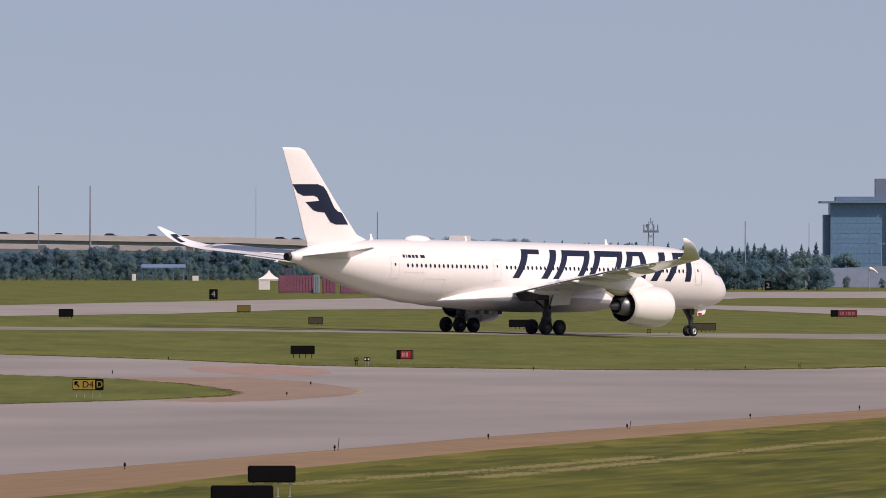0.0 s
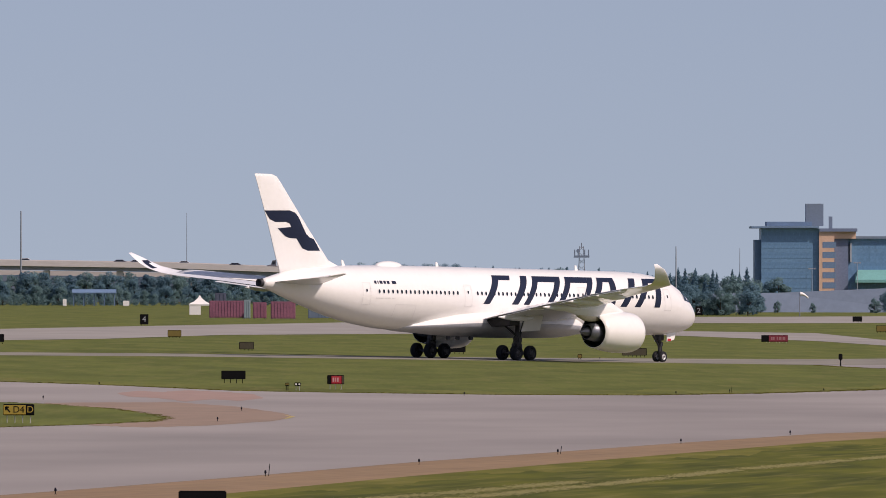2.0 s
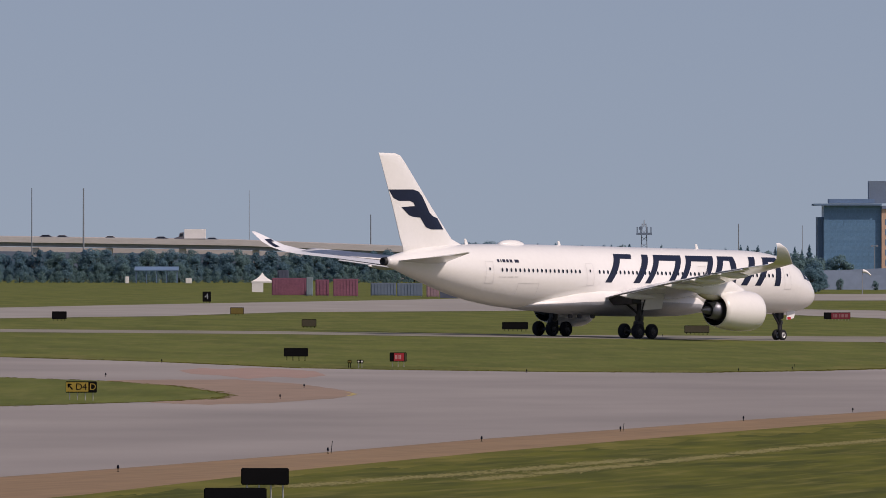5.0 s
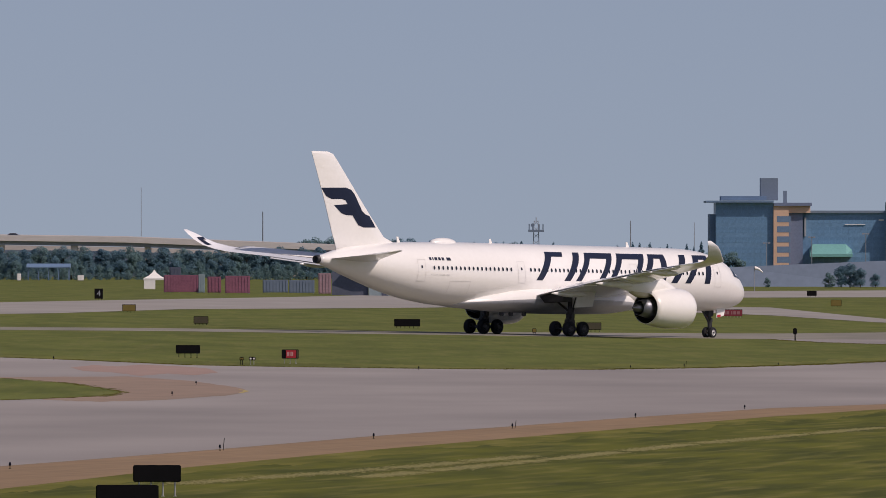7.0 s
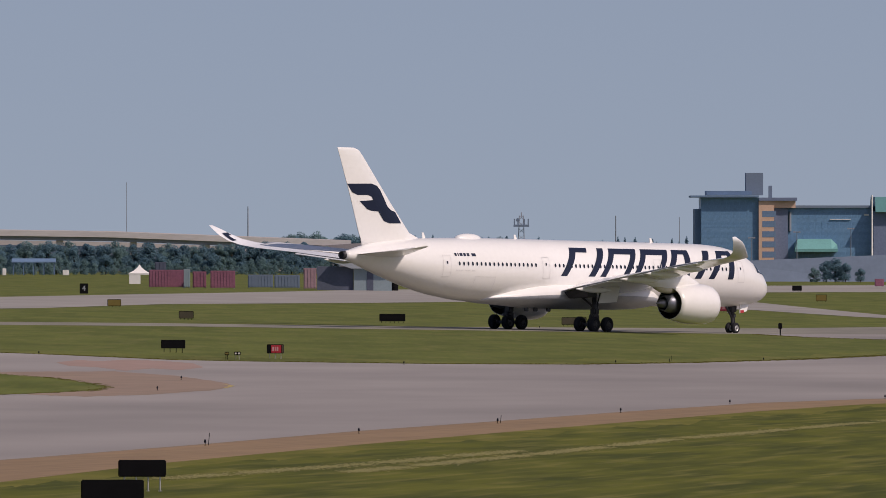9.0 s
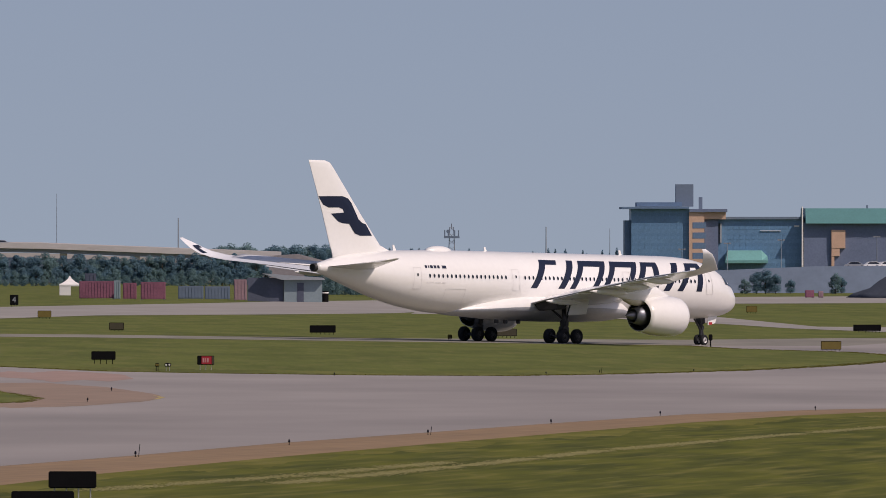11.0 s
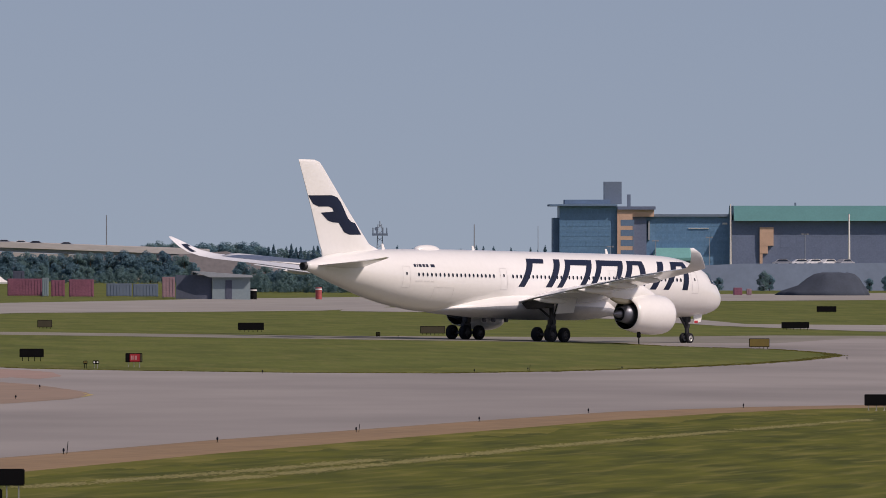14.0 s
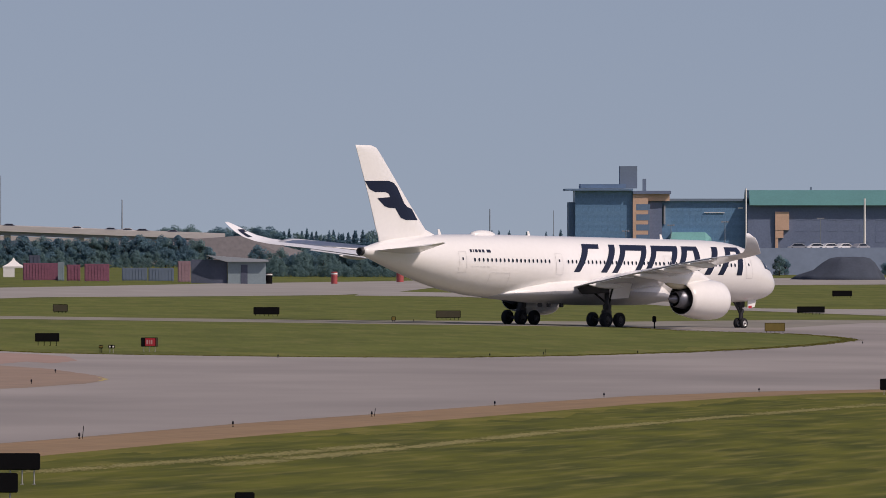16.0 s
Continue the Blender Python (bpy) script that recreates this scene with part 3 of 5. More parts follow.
    for z, le, te, th in FIN:
        rings.append([(S0 - (le + c * (te - le)), h * th * (te - le), z) for c, h in foil])
    fin = part("fin", loft(bm, rings), WHITE_PAINT, jet, "tall white swept tail fin", smooth=True)
    emblem = [[(64.58, 13.64), (61.18, 13.71), (60.32, 13.51), (59.79, 13.08), (58.71, 11.54), (58.19, 11.22), (57.50, 11.07), (56.60, 10.00), (58.48, 9.97), (59.26, 10.18), (60.06, 11.03), (61.13, 12.47), (61.65, 12.62), (63.10, 12.59), (63.87, 12.85)],
              [(62.74, 12.01), (60.87, 12.15), (60.06, 11.08), (61.09, 11.12), (61.69, 11.27)]]
    for side in (-1, 1):
        bm = bmesh.new()
        for poly in emblem:
            bm.faces.new([bm.verts.new((s, 0, z)) for s, z in poly])
        for axis, lo, hi, step in ((0, 55, 66, 0.5), (2, 9, 15, 0.5)):
            c = lo
            while c < hi:
                at = Vector((0, 0, 0))
                at[axis] = c
                way = Vector((0, 0, 0))
                way[axis] = 1
                bmesh.ops.bisect_plane(bm, geom=bm.verts[:] + bm.edges[:] + bm.faces[:], plane_co=at, plane_no=way)
                c += step
        bmesh.ops.triangulate(bm, faces=bm.faces[:])
        for v in bm.verts:
            v.co = fin_skin(v.co.x, v.co.z, side)
        part("fin_emblem", bm, NAVY, fin, "navy emblem painted on the fin")
    # tail exhaust
    bm = revolve(bmesh.new(), [(S0 - 64.5, 0.42), (S0 - 65.2, 0.36), (S0 - 65.2, 0.3), (S0 - 64.7, 0.28)], (0, 6.86), 20)
    part("tail_exhaust", bm, DARK_METAL, body, "dark exhaust at the tail's end", smooth=True)
    part("exhaust_throat", revolve(bmesh.new(), [(S0 - 65.0, 0.3), (S0 - 64.95, 0.01)], (0, 6.86), 20), CAVITY, body, "black exhaust opening")
    # engines
    for side in (-1, 1):
        c = (side * 10.5, 2.87)
        eng = empty("engine", Matrix.Identity(4), "", "")
        eng.parent = jet
        tagged(eng, "large white engine with a dark nozzle")
        part("nacelle", revolve(bmesh.new(), [(S0 - 24.0, 1.45), (S0 - 22.7, 1.5), (S0 - 22.3, 1.6), (S0 - 22.2, 1.7), (S0 - 22.3, 1.8), (S0 - 22.7, 1.9), (S0 - 23.6, 1.96), (S0 - 25.0, 1.94), (S0 - 26.3, 1.82), (S0 - 27.4, 1.62), (S0 - 28.0, 1.5), (S0 - 28.0, 1.46), (S0 - 26.5, 1.46)], c, 56), WHITE_PAINT, eng, "white engine cowling", smooth=True)
        part("fan_disc", revolve(bmesh.new(), [(S0 - 24.0, 1.46), (S0 - 23.8, 0.4), (S0 - 23.3, 0.02)], c, 40), DARK_METAL, eng, "dark fan and spinner")
        part("bypass_duct", revolve(bmesh.new(), [(S0 - 27.98, 1.46), (S0 - 26.5, 1.45), (S0 - 26.5, 0.5)], c, 40), CAVITY, eng, "black bypass duct")
        part("core_nozzle", revolve(bmesh.new(), [(S0 - 26.4, 1.0), (S0 - 27.8, 0.95), (S0 - 29.1, 0.7), (S0 - 29.1, 0.66), (S0 - 28.4, 0.66)], c, 40), TITANIUM, eng, "dark metal core nozzle", smooth=True)
        part("exhaust_plug", revolve(bmesh.new(), [(S0 - 28.4, 0.5), (S0 - 29.3, 0.4), (S0 - 30.1, 0.04)], c, 24), TITANIUM, eng, "dark cone plug", smooth=True)
        bm = bmesh.new()
        rings = []
        for s, z0, z1, w in ((23.2, 4.6, 4.8, 0.05), (24.0, 4.4, 5.1, 0.28), (25.5, 4.3, 5.75, 0.34), (27.5, 3.95, 5.75, 0.34), (30, 4.3, 5.6, 0.3), (32.5, 4.8, 5.45, 0.15), (33.5, 5.1, 5.3, 0.03)):
            rings.append([(S0 - s, c[0] + w * math.cos(2 * math.pi * a / 16), (z0 + z1) / 2 + (z1 - z0) / 2 * math.sin(2 * math.pi * a / 16)) for a in range(16)])
        part("pylon", loft(bm, rings), WHITE_PAINT, eng, "white engine pylon", smooth=True)
        rings = []
        for s, z0, z1, w in ((27.0, 3.95, 4.5, 0.37), (28.3, 3.8, 4.45, 0.36), (29.4, 3.9, 4.5, 0.33), (30.4, 4.25, 4.55, 0.2)):
            rings.append([(S0 - s, c[0] + w * math.cos(2 * math.pi * a / 12), (z0 + z1) / 2 + (z1 - z0) / 2 * math.sin(2 * math.pi * a / 12)) for a in range(12)])
        part("heat_shield", loft(bmesh.new(), rings), CREAM, eng, "cream heat shield under the pylon", smooth=True)
    # markings on the sides: slanted navy bars and bent bands
    w, z0, z1 = 0.98, 5.3, 8.06
    slant = lambda s, z, lean=2.4: s - lean * (z - z0) / (z1 - z0)

    def bar(s, top=z1, bottom=z0, wide=w, lean=2.4):
        return [(slant(s, bottom), bottom), (slant(s, top, lean), top), (slant(s, top, lean) - wide, top), (slant(s, bottom) - wide, bottom)]

    shapes = []
    shapes += [bar(35.2), [(slant(34.4, z1), z1), (30.1, z1), (30.5, z1 - 0.45), (slant(34.4, z1 - 0.45), z1 - 0.45)]]
    shapes += [bar(30.9)]
    for s in (29.1, 24.1):
        shapes += [bar(s, wide=0.85), bar(s - 3.4, wide=0.85), [(slant(s - 0.7, z1), z1), (slant(s - 3.4, z1), z1), (slant(s - 3.4, z1 - 0.55), z1 - 0.55), (slant(s - 0.7, z1 - 0.55), z1 - 0.55)]]
    for s in (19.2, 12.1):
        shapes += [bar(s, wide=0.9), bar(s - 3.1, wide=0.9, lean=0.9), [(slant(s - 0.75, z1), z1), (slant(s - 3.1, z1, 0.9), z1), (slant(s - 3.1, z1 - 0.42, 0.9), z1 - 0.42), (slant(s - 0.75, z1 - 0.42), z1 - 0.42)]]
    shapes += [bar(14.3)]
    shapes = [[(s + 0.3, z) for s, z in poly] for poly in shapes]
    for side in (-1, 1):
        for poly in shapes:
            decal("navy_band", [poly], side, NAVY, body, "navy painted band on the fuselage")
        # cabin windows
        rows = [39.3 + 0.635 * k for k in range(19)] + [36.3 - 0.635 * k for k in range(25)] + [19.0 - 0.635 * k for k in range(17)]
        for s in rows:
            decal("cabin_window", [[(s + 0.14 * math.cos(a), 6.3 + 0.2 * math.sin(a)) for a in (2 * math.pi * k / 8 for k in range(8))]], side, GLASS_DARK, body, off=0.03)
        # doors: thin seams round a panel
        for s in (7.0, 20.3, 37.7, 52.45):
            h = 1.05
            ring = [[(s - 0.55, 6.05 - h), (s + 0.55, 6.05 - h), (s + 0.55, 6.05 - h + 0.05), (s - 0.55, 6.05 - h + 0.05)], [(s - 0.55, 6.05 + h - 0.05), (s + 0.55, 6.05 + h - 0.05), (s + 0.55, 6.05 + h), (s - 0.55, 6.05 + h)],
                    [(s - 0.55, 6.05 - h), (s - 0.5, 6.05 - h), (s - 0.5, 6.05 + h), (s - 0.55, 6.05 + h)], [(s + 0.5, 6.05 - h), (s + 0.55, 6.05 - h), (s + 0.55, 6.05 + h), (s + 0.5, 6.05 + h)]]
            door = decal("cabin_door", ring, side, SEAM, body, "door seam in the white skin", off=0.025)
            decal("door_window", [[(s - 0.1, 6.25), (s + 0.1, 6.25), (s + 0.1, 6.5), (s - 0.1, 6.5)]], side, GLASS_DARK, door, off=0.03)
        hatch = [[(a, 3.9), (b, 3.9), (b, 5.1), (a, 5.1)] for a, b in ((45.4, 45.44), (48.36, 48.4))] + [[(45.44, 5.06), (48.36, 5.06), (48.36, 5.1), (45.44, 5.1)]]
        decal("cargo_hatch", hatch, side, SEAM, body, "faint seam of the cargo hatch", off=0.025)
        row = [(51.2, 50.9), (50.75, 50.6), (50.45, 50.05), (49.9, 49.55), (49.4, 49.05), (48.7, 48.1)]
        decal("marking_bar", [[(a, 7.02), (b, 7.02), (b, 7.3), (a, 7.3)] for a, b in row], side, NAVY, body, "small dark bars of writing")
        decal("marking_bar", [[(a, 5.6), (b, 5.6), (b, 5.72), (a, 5.72)] for a, b in ((51.2, 50.2), (50.0, 49.2), (49.0, 48.5))], side, SEAM, body, "small grey bars of writing")
        # cockpit glazing
        for a, b, za, zb in ((1.05, 1.95, 5.72, 6.35), (2.0, 2.85, 5.85, 6.62), (2.9, 3.6, 5.98, 6.7)):
            decal("cockpit_window", [[(a, za), (b, za + 0.05), (b, zb + 0.12), (a + 0.1, zb)]], side, GLASS_DARK, body, "dark cockpit window", off=0.03)
    # things on the roof
    bm = bmesh.new()
    bmesh.ops.create_uvsphere(bm, u_segments=20, v_segments=10, radius=1, matrix=Matrix.LocRotScale((S0 - 46.2, 0, 8.68), None, (1.9, 0.65, 0.5)))
    part("radome", bm, WHITE_PAINT, body, "low white antenna hump", smooth=True)
    for s in (17.8, 38.9, 52.9):
        bm = bmesh.new()
        loft(bm, [[(S0 - s + 0.3, -0.03, 8.58), (S0 - s + 0.3, 0.03, 8.58), (S0 - s - 0.2, 0.03, 8.58), (S0 - s - 0.2, -0.03, 8.58)], [(S0 - s - 0.05, -0.02, 9.18), (S0 - s - 0.05, 0.02, 9.18), (S0 - s - 0.3, 0.02, 9.18), (S0 - s - 0.3, -0.02, 9.18)]])
        part("blade_antenna", bm, WHITE_PAINT, body, "small white blade antenna")
    return jet, body


def wheel_meshes(r, w):
    seg = 28
    tyre = revolve(bmesh.new(), [(-w / 2 + 0.02, r * 0.55), (-w / 2, r * 0.72), (-w / 2 * 0.92, r * 0.9), (-w * 0.3, r * 0.99), (0, r), (w * 0.3, r * 0.99), (w / 2 * 0.92, r * 0.9), (w / 2, r * 0.72), (w / 2 - 0.02, r * 0.55)], (0, 0), seg)
    rim = revolve(bmesh.new(), [(-w * 0.42, 0.02), (-w * 0.42, r * 0.2), (-w * 0.3, r * 0.42), (-w * 0.45, r * 0.56), (w * 0.45, r * 0.56), (w * 0.3, r * 0.42), (w * 0.42, r * 0.2), (w * 0.42, 0.02)], (0, 0), seg)
    for k in range(8):
        a = 2 * math.pi * k / 8
        rod(rim, (-w * 0.44, r * 0.36 * math.cos(a), r * 0.36 * math.sin(a)), (w * 0.44, r * 0.36 * math.cos(a), r * 0.36 * math.sin(a)), r * 0.05, seg=6)
    return tyre, rim


def make_gear(jet):
    """The landing gear. Returns the wheels with their radius, to be rolled."""
    wheels = []

    def wheel(parent, x, y, r, w):
        hub = empty("wheel", pose(x, y, r, 0, 0, 90), "", "")
        hub.parent = parent
        hub.matrix_basis = pose(x, y, r, 0, 0, 90)
        tagged(hub, "black tyred wheel")
        if (r, w) not in shared:
            tyre, rim = wheel_meshes(r, w)
            shared[r, w] = (part("tyre", tyre, TYRE, hub, smooth=True), part("rim", rim, RIM if r < 0.6 else DARK_METAL, hub, smooth=False))
        else:
            for name, ob in zip(("tyre", "rim"), shared[r, w]):
                part_of(name, ob.data, hub, Matrix.Identity(4))
        wheels.append((hub, x, y, r))

    shared = {}
    for side in (-1, 1):
        gear = empty("main_gear", Matrix.Identity(4), "", "")
        gear.parent = jet
        tagged(gear, "main landing gear with four wheels")
        y = side * 5.3
        bm = rod(bmesh.new(), (0.15, y, 0.7), (0.35, y - side * 0.25, 4.2), 0.2, 0.24, 16)
        rod(bm, (0.35, y, 2.0), (2.6, y - side * 1.2, 3.9), 0.11)
        rod(bm, (0.25, y, 2.2), (0.3, y - side * 2.2, 3.6), 0.1)
        rod(bm, (-0.15, y, 0.9), (-0.35, y, 1.6), 0.06)
        rod(bm, (-0.35, y, 1.6), (0.1, y, 2.2), 0.06)
        part("strut", bm, DARK_METAL, gear, "dark oleo strut with braces", smooth=True)
        bm = rod(bmesh.new(), (-1.15, y, 0.7), (1.15, y, 0.7), 0.17, seg=12)
        for x in (-1.02, 1.02):
            rod(bm, (x, y - 0.85, 0.7), (x, y + 0.85, 0.7), 0.09)
        block(bm, -0.45, 0.6, y - 0.3, y + 0.3, 0.75, 1.7, bevel=0.1)
        block(bm, -0.2, 0.5, y - 0.36, y + 0.36, 1.6, 2.3, bevel=0.12)
        part("bogie_beam", bm, DARK_METAL, gear, "dark bogie beam")
        for x in (-1.02, 1.02):
            for dy in (-0.86, 0.86):
                wheel(gear, x, y + dy, 0.72, 0.6)
        # leg door
        bm = bmesh.new()
        yy = y + side * 0.95
        pts = [(0.0, 4.9), (2.6, 5.0), (2.2, 2.9), (-0.6, 2.75)]
        loft(bm, [[(x, yy + d + side * 0.1 * (z - 2), z) for x, z in pts] for d in (-0.03, 0.03)])
        part("gear_door", bm, WHITE_PAINT, gear, "white leg door")
    nose = empty("nose_gear", Matrix.Identity(4), "", "")
    nose.parent = jet
    tagged(nose, "nose landing gear with two wheels")
    x = S0 - 4.6
    bm = rod(bmesh.new(), (x, 0, 0.53), (x - 0.1, 0, 3.0), 0.15, 0.24, 14)
    block(bm, x - 0.55, x + 0.3, -0.3, 0.3, 2.1, 2.75, bevel=0.08)
    rod(bm, (x, 0, 1.4), (x - 1.3, 0, 2.8), 0.1)
    rod(bm, (x, -0.6, 0.53), (x, 0.6, 0.53), 0.07)
    rod(bm, (x + 0.2, -0.12, 1.0), (x + 0.1, -0.12, 1.6), 0.06)
    block(bm, x - 0.18, x + 0.2, -0.25, 0.25, 1.55, 1.95, bevel=0.04)
    part("strut", bm, DARK_METAL, nose, "dark nose leg", smooth=False)
    for dy in (-0.37, 0.37):
        wheel(nose, x, dy, 0.53, 0.38)
    for side in (-1, 1):
        bm = bmesh.new()
        loft(bm, [[(px, side * 0.75 + d, z) for px, z in ((x + 0.1, 2.85), (x + 1.5, 2.95), (x + 1.25, 2.2), (x + 0.1, 2.0))] for d in (-0.025, 0.025)])
        door = part("gear_door", bm, WHITE_PAINT, nose, "white nose gear door")
        part("door_marking", boxed(x + 0.2, x + 0.75, side * 0.75 - 0.04, side * 0.75 + 0.04, 2.05, 2.3), SIGN_RED, door, "red panel on the nose gear door")
    part("taxi_light", boxed(x + 0.14, x + 0.22, -0.22, 0.22, 1.6, 1.85, bevel=0.02), SIGN_WHITE, nose, "pale lamp on the nose leg")
    return wheels


# ---- signs and lights ----
def make_sign(name, x, y, turn, width, height, legs, face, back, label, group="airfield signs", panels=()):
    base = ground_height(x, y)
    leg = legs
    sign = empty(name, pose(x, y, base, 0, 0, turn), label, "airfield sign", group)
    part("cabinet", boxed(-width / 2, width / 2, -0.11, 0.11, leg, leg + height, bevel=0.03), back, sign)
    if panels:
        for x0, x1, material in panels:
            part("panel", boxed(x0 * width - width / 2 + 0.02, x1 * width - width / 2 - 0.02, -0.135, -0.1, leg + 0.05, leg + height - 0.05), material, sign)
    elif face is not back:
        part("panel", boxed(-width / 2 + 0.05, width / 2 - 0.05, -0.135, -0.1, leg + 0.05, leg + height - 0.05), face, sign)
    n = max(2, round(width / 0.42))
    for k in range(n):
        px = -width / 2 + width * (k + 0.5) / n
        bm = rod(bmesh.new(), (px, 0, -0.1), (px, 0, leg + 0.02), 0.024, seg=8)
        block(bm, px - 0.06, px + 0.06, -0.06, 0.06, 0.0, 0.02)
        part("leg", bm, SIGN_BLACK if y > 900 and not panels else GALV, sign)
    return sign


def writing(text, parent, material, x, z, size, y=-0.142, label="", turn=0):
    """Built-in lettering that stands on a sign's face."""
    cu = bpy.data.curves.new("lettering", "FONT")
    cu.body, cu.size, cu.extrude, cu.align_x, cu.align_y = text, size, 0.004, "CENTER", "CENTER"
    tmp = bpy.data.objects.new("lettering", cu)
    scene.collection.objects.link(tmp)
    me = bpy.data.meshes.new_from_object(tmp.evaluated_get(bpy.context.evaluated_depsgraph_get()))
    bpy.data.objects.remove(tmp)
    bpy.data.curves.remove(cu)
    me.materials.clear()
    me.materials.append(material)
    ob = new("lettering", me)
    ob.parent = parent
    ob.matrix_basis = pose(x, y, z, 90, 0, 0) @ pose(0, 0, 0, 0, 0, turn)
    return tagged(ob, label)


def make_edge_light(x, y, tall=0.0):
    lamp = empty("taxiway_light", pose(x, y, ground_height(x, y)), "small dark taxiway edge light on a thin stem", "airfield light", "taxiway edge lights")
    bm = rod(bmesh.new(), (0, 0, -0.05), (0, 0, 0.13), 0.014, seg=8)
    rod(bm, (0, 0, 0), (0, 0, 0.02), 0.05, 0.045, 12)
    part("stem", bm, SIGN_BLACK, lamp)
    bm = rod(bmesh.new(), (0, 0, 0.11), (0, 0, 0.14), 0.03, 0.048, 12)
    rod(bm, (0, 0, 0.14), (0, 0, 0.24), 0.047, 0.028, 12)
    part("lens", bm, LAMP_BLUE, lamp, "dark blue lens")
    if tall:
        part("marker_stake", rod(bmesh.new(), (0.12, 0.3, 0), (0.17, 0.3, tall * 0.62), 0.013, seg=6), SIGN_BLACK, lamp, "thin dark snow stake")
    return lamp


jet, body = make_aircraft()
jet_wheels = make_gear(jet)


def plain_sign(rows, face, label):
    for x, y, w, h, leg in rows:
        make_sign("taxiway_sign", x, y, 0, w, h, leg, face, SIGN_BLACK, label)


plain_sign([(-38.2, 1399.8, 1.49, 0.80, 0.17), (-9.9, 974.5, 1.71, 0.60, 0.28), (-5.4, 435.5, 1.51, 0.53, 0.46), (-5.8, 398.6, 1.81, 0.57, 0.42), (8.0, 1402.1, 2.64, 0.75, 0.17), (76.0, 1683.6, 3.38, 0.76, 0.21), (101.7, 2145.4, 3.07, 0.88, 0.18), (39.1, 766.4, 1.32, 0.63, 0.28), (1.6, 387.9, 0.56, 0.48, 0.32), (86.7, 2476.4, 1.72, 0.91, 0.20)],
           SIGN_BLACK, "black metal back of an airfield guidance sign on short legs")
plain_sign([(-23.0, 1594.5, 1.57, 0.78, 0.13), (55.5, 1305.0, 1.92, 0.80, 0.16), (79.3, 2156.5, 1.68, 0.97, 0.18), (20.2, 1354.6, 0.42, 0.4, 0.12)], SIGN_OCHRE, "yellow airfield guidance sign in black cabinet")
plain_sign([(-12.7, 1378.5, 1.47, 0.73, 0.11), (26.7, 1415.4, 2.55, 0.75, 0.17)], SIGN_BROWN, "weathered olive airfield guidance sign")

x, y, w, h, leg = -17.9, 696.6, 1.57, 0.57, 0.40
route = make_sign("direction_sign", x, y, 0, w, h, leg, SIGN_YELLOW, SIGN_BLACK, "yellow and black taxiway direction sign on four legs", panels=((0, 0.74, SIGN_YELLOW), (0.74, 1, SIGN_BLACK)))
writing("D4", route, SIGN_BLACK, 0, leg + h * 0.5, h * 0.82, label="black lettering")
writing("D", route, SIGN_YELLOW, 0.37 * w, leg + h * 0.5, h * 0.82, label="yellow lettering")
bm = bmesh.new()
for a, b in (((-0.42, 0.75), (-0.28, 0.28)), ((-0.42, 0.75), (-0.41, 0.45)), ((-0.42, 0.75), (-0.31, 0.72))):
    p, q = Vector((a[0] * w, -0.14, leg + a[1] * h)), Vector((b[0] * w, -0.14, leg + b[1] * h))
    n = Vector((-(q - p).z, 0, (q - p).x)).normalized() * 0.035
    bm.faces.new([bm.verts.new(v) for v in (p + n, q + n, q - n, p - n)])
part("arrow", bm, SIGN_BLACK, route, "black arrow pointing up and aside")

x, y, w, h, leg = -2.6, 942.3, 1.16, 0.62, 0.35
red = make_sign("holding_sign", x, y, 0, w, h, leg, SIGN_RED, SIGN_BLACK, "red mandatory holding sign with white bars", panels=((0, 0.24, SIGN_BLACK), (0.24, 0.86, SIGN_RED), (0.86, 1, SIGN_BROWN)))
for k, (a, b) in enumerate(((-0.18, -0.08), (-0.03, 0.02), (0.07, 0.17))):
    part("writing_bar", boxed(a * w, b * w, -0.145, -0.13, leg + 0.27 * h, leg + 0.73 * h), SIGN_PINK, red)
x, y, w, h, leg = 52.5, 1809.3, 3.48, 0.89, 0.15
red = make_sign("holding_sign", x, y, 0, w, h, leg, SIGN_MAROON, SIGN_BLACK, "long dark red mandatory runway sign with pale bars", panels=((0, 0.28, SIGN_BLACK), (0.28, 1, SIGN_MAROON)))
for a, b in ((-0.14, -0.1), (-0.08, 0.0), (0.08, 0.12), (0.16, 0.26), (0.3, 0.4)):
    part("writing_bar", boxed(a * w, b * w, -0.145, -0.13, leg + 0.27 * h, leg + 0.73 * h), MAROON_PALE, red)
for (x, y, w, h, leg), digit in (((-31.8, 1913.8, 1.17, 1.41, 0.23), "4"), ((63.1, 2682.2, 1.32, 1.76, 0.22), "2")):
    board = make_sign("distance_sign", x, y, 0, w, h, leg, SIGN_BLACK, SIGN_BLACK, "black distance marker board with a white digit")
    writing(digit, board, DIGIT, 0, leg + h * 0.5, h * 0.8, y=-0.13, label="white digit")

for (x, y), tall in (((-11.1, 481.8), 0), ((-4.2, 535.5), 0.8), ((1.9, 579.0), 0), ((8.3, 622.7), 0.6), ((15.0, 674.5), 0), ((21.8, 723.1), 0), ((31.7, 766.0), 0), ((-19.7, 823.3), 0), ((-18.5, 930.7), 0),
                     ((-8.2, 725.3), 0), ((-7.5, 783.6), 0), ((21.1, 964.4), 0), ((25.5, 989.6), 0.7), ((33.2, 1019.0), 0), ((57.4, 1174.1), 0), ((6.0, 916.7), 0), ((22.3, 1362.5), 0)):
    make_edge_light(x, y, tall)


